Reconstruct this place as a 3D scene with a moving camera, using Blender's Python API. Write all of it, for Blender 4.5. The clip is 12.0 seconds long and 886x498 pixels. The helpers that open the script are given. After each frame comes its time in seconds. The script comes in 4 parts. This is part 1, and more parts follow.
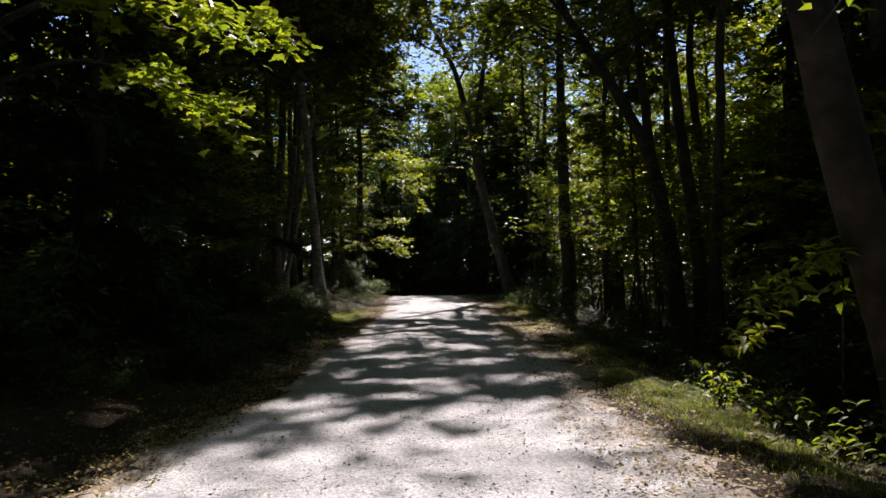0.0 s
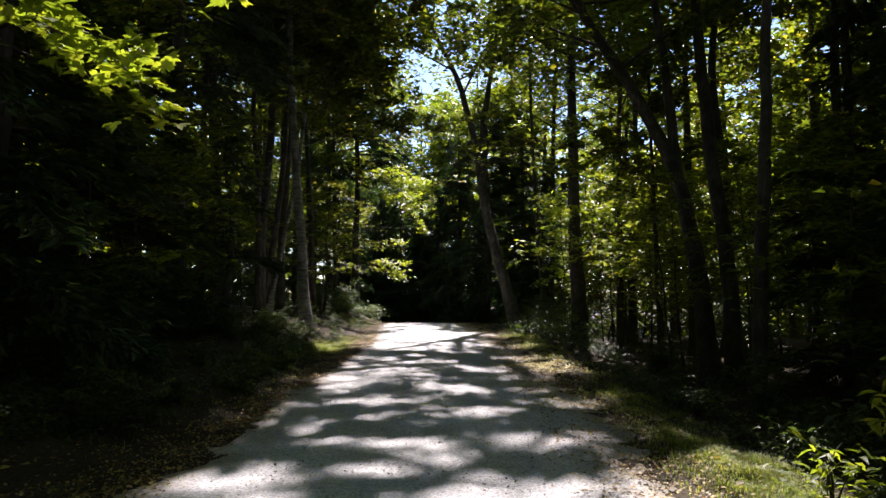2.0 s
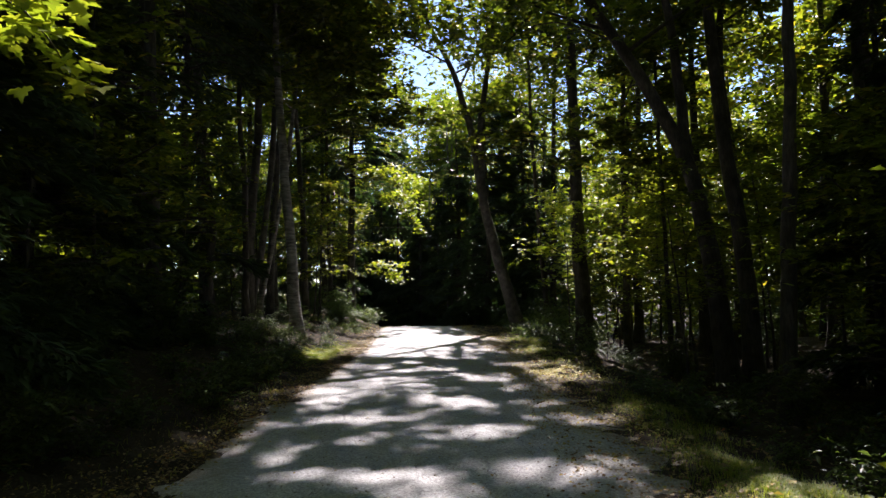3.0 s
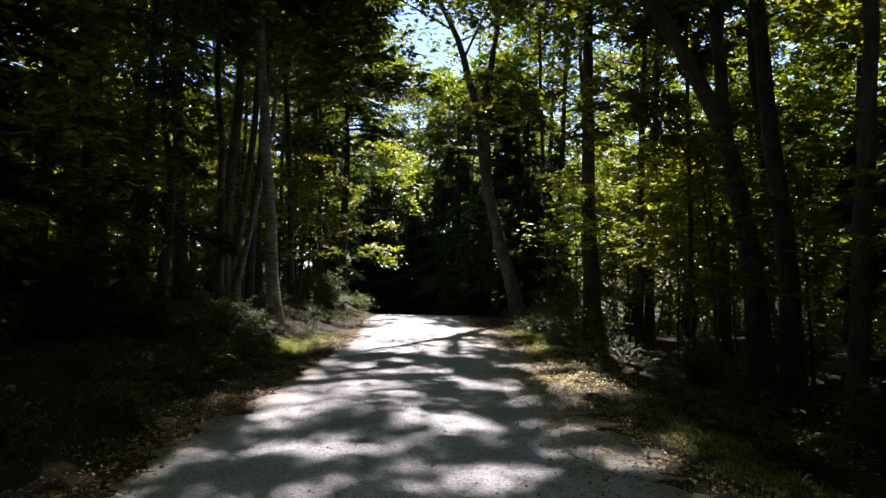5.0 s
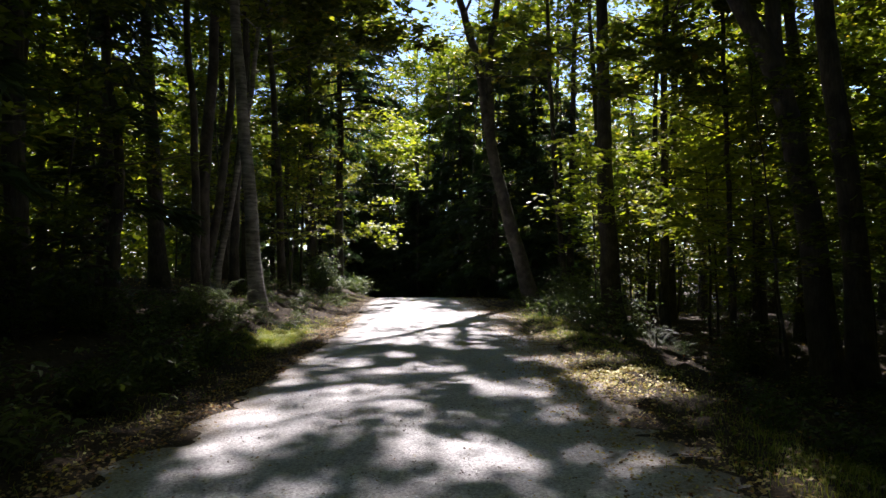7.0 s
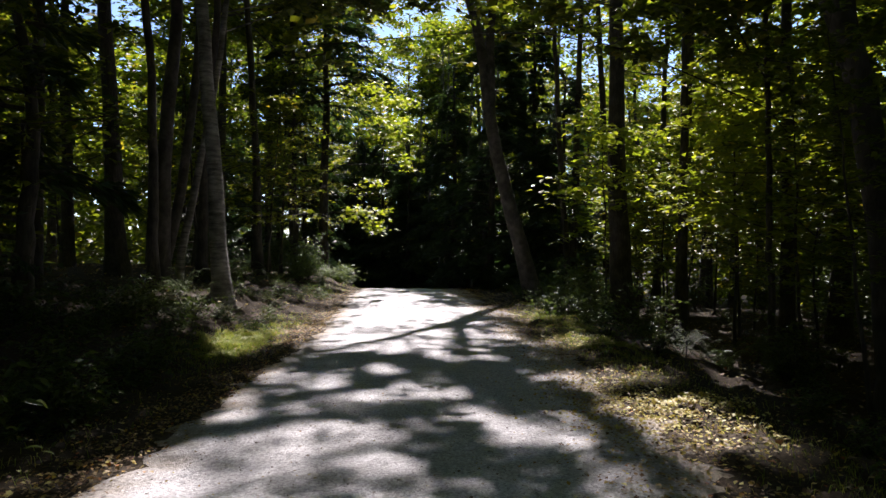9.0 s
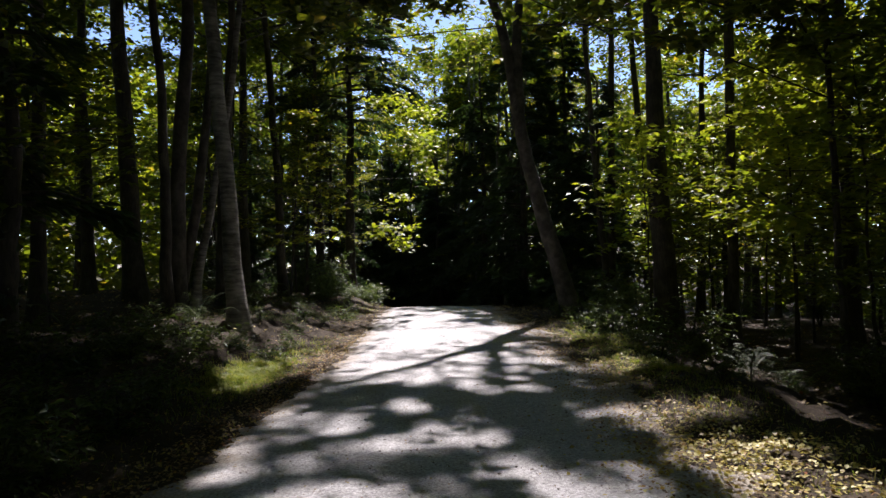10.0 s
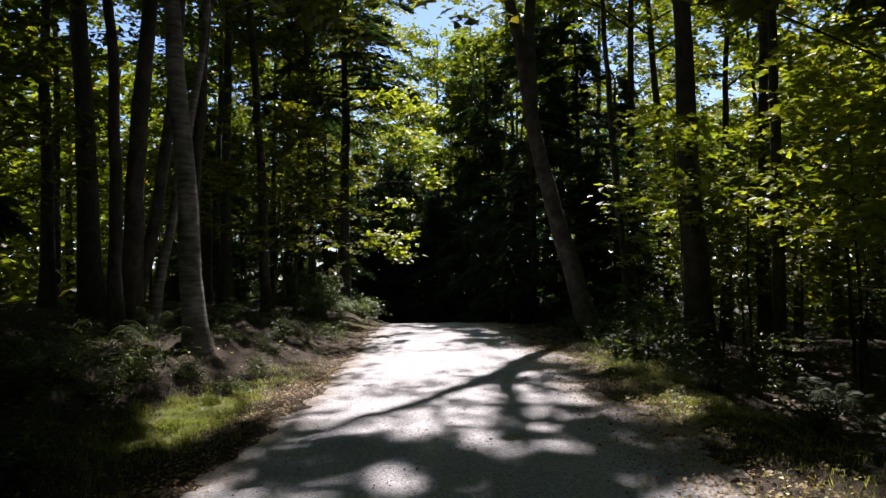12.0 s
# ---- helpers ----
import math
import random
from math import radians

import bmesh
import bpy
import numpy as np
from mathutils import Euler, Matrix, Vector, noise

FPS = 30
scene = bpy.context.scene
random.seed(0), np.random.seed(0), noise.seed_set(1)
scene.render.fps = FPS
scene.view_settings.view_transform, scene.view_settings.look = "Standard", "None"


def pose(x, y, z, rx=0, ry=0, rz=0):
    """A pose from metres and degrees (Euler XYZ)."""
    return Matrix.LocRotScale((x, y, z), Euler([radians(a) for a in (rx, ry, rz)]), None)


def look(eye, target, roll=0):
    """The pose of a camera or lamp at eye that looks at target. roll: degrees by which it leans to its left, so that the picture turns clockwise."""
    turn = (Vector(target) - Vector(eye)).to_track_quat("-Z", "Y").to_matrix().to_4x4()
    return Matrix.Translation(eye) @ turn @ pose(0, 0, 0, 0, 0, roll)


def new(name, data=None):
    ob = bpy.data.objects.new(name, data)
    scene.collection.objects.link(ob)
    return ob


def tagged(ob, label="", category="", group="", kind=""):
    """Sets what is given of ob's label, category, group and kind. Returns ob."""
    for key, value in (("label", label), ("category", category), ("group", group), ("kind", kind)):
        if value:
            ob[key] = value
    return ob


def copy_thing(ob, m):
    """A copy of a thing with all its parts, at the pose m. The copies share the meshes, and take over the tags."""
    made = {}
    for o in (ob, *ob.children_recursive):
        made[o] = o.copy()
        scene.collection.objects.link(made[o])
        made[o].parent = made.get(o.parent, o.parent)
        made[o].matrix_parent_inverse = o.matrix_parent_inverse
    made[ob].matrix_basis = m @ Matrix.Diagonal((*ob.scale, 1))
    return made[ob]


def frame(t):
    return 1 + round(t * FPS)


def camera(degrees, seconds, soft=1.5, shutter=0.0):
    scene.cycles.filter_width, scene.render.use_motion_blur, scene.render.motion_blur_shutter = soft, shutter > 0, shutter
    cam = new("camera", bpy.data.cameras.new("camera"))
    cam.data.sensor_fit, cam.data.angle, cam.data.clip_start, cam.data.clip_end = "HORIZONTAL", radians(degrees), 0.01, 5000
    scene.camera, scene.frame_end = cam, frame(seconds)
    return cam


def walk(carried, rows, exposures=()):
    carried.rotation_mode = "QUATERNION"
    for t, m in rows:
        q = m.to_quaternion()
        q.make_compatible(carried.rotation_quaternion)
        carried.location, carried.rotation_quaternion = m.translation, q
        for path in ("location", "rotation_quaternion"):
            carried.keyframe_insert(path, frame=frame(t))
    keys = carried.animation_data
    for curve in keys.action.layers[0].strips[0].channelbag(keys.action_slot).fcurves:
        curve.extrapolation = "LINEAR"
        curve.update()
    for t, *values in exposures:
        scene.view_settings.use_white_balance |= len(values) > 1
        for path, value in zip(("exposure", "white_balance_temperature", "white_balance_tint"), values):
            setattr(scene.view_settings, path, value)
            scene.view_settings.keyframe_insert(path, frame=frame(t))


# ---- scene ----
cam = camera(67.1, 12.0, soft=1.5)
METRES, EYE, TILT, LEAN, TURN = 12.6, 1.5, 0.5, 0.0, 0.0
ROWS = [
    (0.0, 0.0, 0.0, 0.0, 0.02, 0.98, 1.05),
    (0.5, 0.0024, 0.0413, -0.0009, 0.31, 1.74, 1.04),
    (1.0, 0.0009, 0.0836, -0.0026, 0.59, 2.76, 0.13),
    (1.5, 0.0054, 0.1259, -0.0032, 0.06, 3.35, -0.64),
    (2.0, 0.0052, 0.1687, -0.0044, 0.12, 3.23, -0.07),
    (2.5, 0.0054, 0.2131, -0.0054, -0.01, 3.66, 0.19),
    (3.0, 0.0092, 0.2559, -0.006, 0.1, 3.43, 0.77),
    (5.0, 0.0113, 0.421, -0.007, -0.11, 2.34, -0.97),
    (5.5, 0.0089, 0.4632, -0.0083, -0.07, 0.8, -0.23),
    (6.0, 0.0123, 0.5048, -0.0094, -0.11, 0.44, 0.05),
    (6.5, 0.0105, 0.5444, -0.0115, 0.12, 0.53, 0.11),
    (7.0, 0.0071, 0.5842, -0.0122, 0.04, 0.72, 0.26),
    (9.0, -0.001, 0.746, -0.009, -0.84, -0.38, -0.48),
    (9.5, 0.0027, 0.7864, -0.0084, 0.79, 0.0, 1.0),
    (10.0, 0.002, 0.8282, -0.0079, 1.86, 0.94, 1.21),
    (10.5, 0.0002, 0.8688, -0.0092, 1.76, 1.91, 0.16),
    (11.0, -0.0044, 0.9102, -0.0099, 2.39, 1.63, 0.71),
    (11.5, -0.0039, 0.9546, -0.0102, 1.62, 1.25, 1.09),
    (12.0, -0.0039, 0.9977, -0.0117, 2.0, 2.12, 0.78),
]
EXPOSURES = [(0.0, 1.08, 6700, 22), (0.8, 1.35, 6700, 21), (1.6, 1.8, 6600, 21), (5.0, 1.7, 6500, 22), (8.8, 1.52, 6500, 22), (9.6, 1.28, 6500, 22), (12.0, 1.18, 6500, 22)]
walk(cam, [(t, pose(0, 0, EYE, TILT, LEAN, TURN) @ pose(METRES * x, METRES * y, METRES * z, 90 + pitch, roll, yaw)) for t, x, y, z, yaw, pitch, roll in ROWS], EXPOSURES)

# ---- sky and sun ----
SUN_EL, SUN_AZ = radians(48), radians(9)  # azimuth: from +y towards +x
world = bpy.data.worlds.new("sky")
scene.world = world
world.use_nodes = True
wn = world.node_tree.nodes
sky = wn.new("ShaderNodeTexSky")
sky.sky_type, sky.sun_disc, sky.sun_elevation, sky.sun_rotation = "NISHITA", False, SUN_EL, SUN_AZ
world.node_tree.links.new(sky.outputs[0], wn["Background"].inputs[0])
sky.dust_density, sky.air_density, sky.ozone_density = 0.15, 0.9, 4.0
wn["Background"].inputs[1].default_value = 0.088
sun = new("sun", bpy.data.lights.new("sun", "SUN"))
sun.data.energy, sun.data.angle, sun.data.color = 4.8, radians(0.9), (1.0, 0.96, 0.91)
to_sun = Vector((math.sin(SUN_AZ) * math.cos(SUN_EL), math.cos(SUN_AZ) * math.cos(SUN_EL), math.sin(SUN_EL)))
sun.matrix_world = look(to_sun * 60, (0, 0, 0))
SLIDE = np.array([to_sun.x, to_sun.y]) / to_sun.z  # ground metres per metre of height

rng = np.random.default_rng(11)


# ---- materials ----
def material(name):
    m = bpy.data.materials.new(name)
    m.use_nodes = True
    n, l = m.node_tree.nodes, m.node_tree.links
    return m, n, l, n["Principled BSDF"]


def ramp_of(n, stops):
    r = n.new("ShaderNodeValToRGB")
    e = r.color_ramp.elements
    while len(e) < len(stops):
        e.new(0.5)
    for i, (p, c) in enumerate(stops):
        e[i].position, e[i].color = p, (*c, 1)
    return r


def noise_of(n, l, scale, detail=4, rough=0.55, coord=None):
    t = n.new("ShaderNodeTexNoise")
    t.inputs["Scale"].default_value, t.inputs["Detail"].default_value, t.inputs["Roughness"].default_value = scale, detail, rough
    if coord is None:
        coord = n.new("ShaderNodeNewGeometry").outputs["Position"]
    l.new(coord, t.inputs["Vector"])
    return t


def mixed(n, l, fac, a, b, kind="MIX"):
    x = n.new("ShaderNodeMix")
    x.data_type, x.blend_type = "RGBA", kind
    for sock, v in ((x.inputs[0], fac), (x.inputs[6], a), (x.inputs[7], b)):
        if isinstance(v, (int, float)):
            sock.default_value = v
        elif isinstance(v, tuple):
            sock.default_value = (*v, 1)
        else:
            l.new(v, sock)
    return x.outputs[2]


def bumped(n, l, p, height, strength, distance):
    b = n.new("ShaderNodeBump")
    b.inputs["Strength"].default_value, b.inputs["Distance"].default_value = strength, distance
    l.new(height, b.inputs["Height"])
    l.new(b.outputs[0], p.inputs["Normal"])


def ground_material(name, stops_a, stops_b, fine, coarse, bump, rough):
    m, n, l, p = material(name)
    a = noise_of(n, l, fine, 6, 0.7)
    b = noise_of(n, l, coarse, 4)
    ra, rb = ramp_of(n, stops_a), ramp_of(n, stops_b)
    l.new(a.outputs[0], ra.inputs[0]), l.new(b.outputs[0], rb.inputs[0])
    l.new(mixed(n, l, 1.0, ra.outputs[0], rb.outputs[0], "MULTIPLY"), p.inputs["Base Color"])
    p.inputs["Roughness"].default_value = rough
    p.inputs["Specular IOR Level"].default_value = 0.2
    bumped(n, l, p, a.outputs[0], 0.6, bump)
    return m


def bark_material(name, dark, light, scale, stretch):
    m, n, l, p = material(name)
    g = n.new("ShaderNodeNewGeometry")
    mp = n.new("ShaderNodeMapping")
    mp.inputs["Scale"].default_value = stretch
    l.new(g.outputs["Position"], mp.inputs[0])
    a = noise_of(n, l, scale, 6, 0.65, mp.outputs[0])
    b = noise_of(n, l, 2.6, 5, 0.6)
    r = ramp_of(n, [(0.3, dark), (0.7, light)])
    l.new(a.outputs[0], r.inputs[0])
    rb = ramp_of(n, [(0.38, (0.35, 0.36, 0.32)), (0.6, (1, 1, 1))])
    l.new(b.outputs[0], rb.inputs[0])
    l.new(mixed(n, l, 1.0, r.outputs[0], rb.outputs[0], "MULTIPLY"), p.inputs["Base Color"])
    p.inputs["Roughness"].default_value = 0.85
    bumped(n, l, p, a.outputs[0], 0.8, 0.02)
    return m


def leaf_material(name, stops, glow, share=0.5, rough=0.5):
    """Thin leaf: its own colour by leaf, a soft sheen, and light coming through it."""
    m, n, l, p = material(name)
    g = n.new("ShaderNodeNewGeometry")
    r = ramp_of(n, stops)
    l.new(g.outputs["Random Per Island"], r.inputs[0])
    o = n.new("ShaderNodeObjectInfo")
    ro = ramp_of(n, [(0.0, (0.75, 0.85, 0.8)), (1.0, (1.1, 1.05, 1.0))])
    l.new(o.outputs["Random"], ro.inputs[0])
    col = mixed(n, l, 1.0, r.outputs[0], ro.outputs[0], "MULTIPLY")
    l.new(col, p.inputs["Base Color"])
    p.inputs["Roughness"].default_value = rough
    p.inputs["Specular IOR Level"].default_value = 0.3
    t = n.new("ShaderNodeBsdfTranslucent")
    l.new(mixed(n, l, 1.0, col, glow, "MULTIPLY"), t.inputs[0])
    mx = n.new("ShaderNodeMixShader")
    mx.inputs[0].default_value = share
    l.new(p.outputs[0], mx.inputs[1]), l.new(t.outputs[0], mx.inputs[2])
    l.new(mx.outputs[0], n["Material Output"].inputs[0])
    return m


def gravel_material():
    """Pale crushed stone, grain by grain, turning to tan earth at the lane's edges."""
    m, n, l, p = material("gravel")
    g = n.new("ShaderNodeNewGeometry")
    pos = g.outputs["Position"]
    vo = n.new("ShaderNodeTexVoronoi")
    vo.inputs["Scale"].default_value = 62
    l.new(pos, vo.inputs["Vector"])
    bw = n.new("ShaderNodeRGBToBW")
    l.new(vo.outputs["Color"], bw.inputs[0])
    grain = ramp_of(n, [(0.12, (0.41, 0.412, 0.42)), (0.45, (0.58, 0.582, 0.594)), (0.85, (0.76, 0.762, 0.775))])
    l.new(bw.outputs[0], grain.inputs[0])
    fine = noise_of(n, l, 38, 6, 0.7, pos)
    rf = ramp_of(n, [(0.32, (0.6, 0.59, 0.575)), (0.6, (1, 1, 1))])
    l.new(fine.outputs[0], rf.inputs[0])
    broad = noise_of(n, l, 1.6, 6, 0.65, pos)
    rb = ramp_of(n, [(0.3, (0.72, 0.71, 0.7)), (0.68, (1, 1, 1))])
    l.new(broad.outputs[0], rb.inputs[0])
    stone = mixed(n, l, 1.0, mixed(n, l, 0.8, grain.outputs[0], rf.outputs[0], "MULTIPLY"), rb.outputs[0], "MULTIPLY")
    earth = ramp_of(n, [(0.3, (0.11, 0.085, 0.055)), (0.5, (0.27, 0.22, 0.155)), (0.72, (0.45, 0.39, 0.29))])
    l.new(fine.outputs[0], earth.inputs[0])
    across = n.new("ShaderNodeAttribute")
    across.attribute_name = "across"
    ragged = noise_of(n, l, 2.2, 5, 0.65, pos)
    shift = n.new("ShaderNodeMath")
    shift.operation = "MULTIPLY_ADD"
    l.new(ragged.outputs[0], shift.inputs[0])
    shift.inputs[1].default_value = 0.7
    l.new(across.outputs["Fac"], shift.inputs[2])
    both = n.new("ShaderNodeMapRange")
    both.inputs["From Min"].default_value, both.inputs["From Max"].default_value = 1.02, 1.4
    l.new(shift.outputs[0], both.inputs["Value"])
    l.new(mixed(n, l, both.outputs[0], stone, earth.outputs[0]), p.inputs["Base Color"])
    p.inputs["Roughness"].default_value = 0.9
    p.inputs["Specular IOR Level"].default_value = 0.2
    bumped(n, l, p, fine.outputs[0], 0.7, 0.03)
    return m


M_GRAVEL = gravel_material()
M_STONE = ground_material("pebble", [(0.3, (0.3, 0.28, 0.26)), (0.7, (0.56, 0.53, 0.49))], [(0.3, (0.7, 0.7, 0.7)), (0.7, (1, 1, 1))], 30, 25, 0.004, 0.85)
M_FLOOR = ground_material("forest floor", [(0.3, (0.018, 0.013, 0.009)), (0.5, (0.05, 0.037, 0.024)), (0.72, (0.12, 0.09, 0.055))], [(0.35, (0.6, 0.62, 0.55)), (0.65, (1, 1, 1))], 26, 0.9, 0.03, 0.95)
M_BARK = bark_material("dark bark", (0.022, 0.018, 0.014), (0.10, 0.085, 0.07), 9, (3, 3, 0.5))
M_BEECH = bark_material("smooth grey bark", (0.035, 0.025, 0.018), (0.085, 0.062, 0.046), 5, (1, 1, 1.6))
M_GREY = bark_material("grey bark", (0.035, 0.03, 0.025), (0.11, 0.098, 0.085), 6, (1.5, 1.5, 1))
M_BIRCH = bark_material("pale bark", (0.045, 0.042, 0.036), (0.34, 0.32, 0.29), 3, (1, 1, 6))
M_LEAF = leaf_material("canopy leaf", [(0.0, (0.03, 0.043, 0.0075)), (0.5, (0.066, 0.082, 0.012)), (0.93, (0.115, 0.125, 0.017)), (1.0, (0.19, 0.135, 0.025))], (3.35, 3.45, 1.1), 0.48)
# brighter leaf colour, with sunlight partly put in, for foliage in the sun
M_BRIGHT_LEAF = leaf_material("bright leaf", [(0.0, (0.09, 0.12, 0.016)), (0.6, (0.135, 0.165, 0.02)), (1.0, (0.18, 0.19, 0.025))], (3.0, 3.0, 1.1), 0.5)
M_SHRUB = leaf_material("shrub leaf", [(0.0, (0.03, 0.048, 0.014)), (0.6, (0.055, 0.08, 0.022)), (1.0, (0.09, 0.11, 0.03))], (2.6, 2.8, 1.4), 0.35, 0.45)
M_NEEDLE = leaf_material("needle", [(0.0, (0.026, 0.048, 0.02)), (1.0, (0.058, 0.09, 0.03))], (1.5, 1.8, 1.0), 0.25, 0.5)
M_GRASS = leaf_material("grass", [(0.0, (0.1, 0.14, 0.02)), (0.7, (0.17, 0.21, 0.035)), (1.0, (0.3, 0.26, 0.08))], (2.2, 2.2, 1.1), 0.45)
M_LITTER = leaf_material("fallen leaf", [(0.0, (0.1, 0.05, 0.022)), (0.3, (0.22, 0.14, 0.07)), (0.65, (0.38, 0.28, 0.15)), (0.88, (0.48, 0.36, 0.07)), (1.0, (0.3, 0.09, 0.03))], (1.2, 1.2, 1.0), 0.2, 0.6)

M_YELLOW = leaf_material("yellow leaf", [(0.0, (0.36, 0.24, 0.07)), (0.5, (0.6, 0.46, 0.1)), (1.0, (0.7, 0.6, 0.25))], (1.2, 1.2, 0.9), 0.25, 0.5)


# ---- mesh tools ----
def mesh_of(name, v, f):
    """A mesh from vertex rows and faces of one size."""
    v, f = np.asarray(v, np.float32), np.asarray(f, np.int32)
    me = bpy.data.meshes.new(name)
    me.vertices.add(len(v)), me.loops.add(f.size), me.polygons.add(len(f))
    me.vertices.foreach_set("co", v.ravel())
    me.loops.foreach_set("vertex_index", f.ravel())
    me.polygons.foreach_set("loop_start", np.arange(0, f.size, f.shape[1], dtype=np.int32))
    me.update(calc_edges=True)
    return me


def part(name, me, mat, parent=None, label="", smooth=False):
    ob = new(name, me)
    if not me.materials:
        me.materials.append(mat)
    if smooth:
        me.polygons.foreach_set("use_smooth", np.ones(len(me.polygons), bool))
    if parent is not None:
        ob.parent = parent
    return tagged(ob, label)


def joined(pieces):
    vs, fs, k = [], [], 0
    for v, f in pieces:
        if len(v):
            vs.append(v), fs.append(np.asarray(f) + k)
            k += len(v)
    return (np.concatenate(vs), np.concatenate(fs)) if vs else (np.zeros((0, 3)), np.zeros((0, 3), int))


def tube(path, radii, sides=10, rough=0.0):
    path, radii = np.asarray(path, float), np.asarray(radii, float)
    d = np.gradient(path, axis=0)
    d /= np.linalg.norm(d, axis=1)[:, None] + 1e-9
    ref = np.where(np.abs(d[:, 2:3]) > 0.9, np.array([[1.0, 0, 0]]), np.array([[0, 0, 1.0]]))
    a = np.cross(d, ref)
    a /= np.linalg.norm(a, axis=1)[:, None]
    b = np.cross(d, a)
    th = np.linspace(0, 2 * np.pi, sides, endpoint=False)
    r = radii[:, None] * (1 + rough * rng.normal(0, 1, (len(path), sides)))
    v = path[:, None] + r[..., None] * (np.cos(th)[None, :, None] * a[:, None] + np.sin(th)[None, :, None] * b[:, None])
    i, j = np.meshgrid(np.arange(len(path) - 1), np.arange(sides), indexing="ij")
    j2 = (j + 1) % sides
    f = np.stack([i * sides + j, i * sides + j2, (i + 1) * sides + j2, (i + 1) * sides + j], -1).reshape(-1, 4)
    return v.reshape(-1, 3), f


def curve_path(points, n):
    """A smooth line through a few points."""
    p = np.asarray(points, float)
    s = np.concatenate([[0], np.cumsum(np.linalg.norm(np.diff(p, axis=0), axis=1))])
    t = np.linspace(0, s[-1], n)
    q = np.stack([np.interp(t, s, p[:, k]) for k in range(3)], 1)
    for _ in range(2):
        q[1:-1] = (q[:-2] + 2 * q[1:-1] + q[2:]) / 4
    return q


LEAF_SHAPE = np.array([[0, 0, 0], [0.5, 0.42, 0.10], [0, 1, -0.06], [-0.5, 0.42, 0.10]])
LEAF_FACES = np.array([[0, 1, 2], [0, 2, 3]])
angles = np.radians([-90, -62, -35, -22, 8, 24, 45, 62, 90, 118, 135, 156, 172, 202, 215, 242])
reach = np.array([0.32, 0.5, 0.44, 0.75, 0.95, 0.5, 0.72, 0.52, 1.1, 0.52, 0.72, 0.5, 0.95, 0.75, 0.44, 0.5])
MAPLE_SHAPE = np.concatenate([[[0, 0.35, 0]], np.stack([np.cos(angles) * reach * 0.55, 0.35 + np.sin(angles) * reach * 0.6, 0.10 * np.abs(np.cos(angles)) - 0.05], 1)])
MAPLE_FACES = np.array([[0, 1 + i, 1 + (i + 1) % 16] for i in range(16)])
LANCE_SHAPE = np.array([[0, 0, 0], [0.5, 0.3, 0.10], [0.42, 0.62, 0.06], [0, 1, -0.16], [-0.42, 0.62, 0.06], [-0.5, 0.3, 0.10], [0, 0.45, 0.0]])
LANCE_FACES = np.array([[0, 1, 6], [1, 2, 6], [2, 3, 6], [3, 4, 6], [4, 5, 6], [5, 0, 6]])


def leaves(at, size, width=0.55, tilt=0.45, heading=None, droop=0.0, shape=LEAF_SHAPE, faces=LEAF_FACES):
    """Leaves at the given places: lying roughly flat, each turned and tilted its own way."""
    n = len(at)
    if n == 0:
        return np.zeros((0, 3)), np.zeros((0, 3), int)
    h = rng.uniform(0, 2 * np.pi, n) if heading is None else heading
    fwd = np.stack([np.cos(h), np.sin(h), rng.normal(-droop, tilt * 0.7, n)], 1)
    fwd /= np.linalg.norm(fwd, axis=1)[:, None]
    up = np.stack([rng.normal(0, tilt, n), rng.normal(0, tilt, n), np.ones(n)], 1)
    side = np.cross(fwd, up)
    side /= np.linalg.norm(side, axis=1)[:, None]
    up = np.cross(side, fwd)
    s = (size * rng.uniform(0.65, 1.25, n))[:, None, None]
    w = shape[None, :, 0:1] * width * side[:, None] + shape[None, :, 1:2] * fwd[:, None] + shape[None, :, 2:3] * up[:, None]
    v = (at[:, None] + s * w).reshape(-1, 3)
    f = (faces[None] + (np.arange(n) * len(shape))[:, None, None]).reshape(-1, 3)
    return v, f


def smooth_step(a, b, x):
    t = np.clip((x - a) / (b - a), 0, 1)
    return t * t * (3 - 2 * t)


def wavy(x, y, waves):
    return sum(a * np.sin(kx * x + ky * y + p) for a, kx, ky, p in waves)


def waves_of(lengths, seed):
    r = np.random.default_rng(seed)
    out = []
    for w in lengths:
        for _ in range(4):
            th = r.uniform(0, 2 * np.pi)
            k = 2 * np.pi / (w * r.uniform(0.75, 1.3))
            out.append((r.uniform(0.6, 1.2), k * math.cos(th), k * math.sin(th), r.uniform(0, 6.28)))
    norm = math.sqrt(sum(a * a for a, *_ in out) / 2)
    return [(a / norm, kx, ky, p) for a, kx, ky, p in out]


LUMPS = waves_of([0.5, 1.1, 3.0], 3)
CRUMBS = waves_of([0.22, 0.35], 5)
DAPPLE = waves_of([0.3, 0.5, 0.85, 1.5], 7)


def middle(y):
    """The road's middle line."""
    return -0.5 - 0.8 * smooth_step(20, 38, y) - 11.0 * smooth_step(38, 58, y)


def height(x, y):
    """The ground's height: level under the road, a ditch to the east, a low bank to the west, a crest ahead."""
    x, y = np.asarray(x, float), np.asarray(y, float)
    z = -0.8 * smooth_step(1.7 + 0.9 * smooth_step(11, 18, y), 6.5, x) + 0.55 * smooth_step(2.9, 4.8, -x) + 0.3 * smooth_step(5, 11, -x)
    d = np.clip(y - 32, 0, 20)
    z = z - 0.006 * d * d
    off = smooth_step(1.4, 3.0, np.abs(x - 0.2 - middle(y)))
    return z + (0.005 + 0.035 * off) * wavy(x, y, LUMPS) + 0.012 * off * wavy(x, y, CRUMBS)


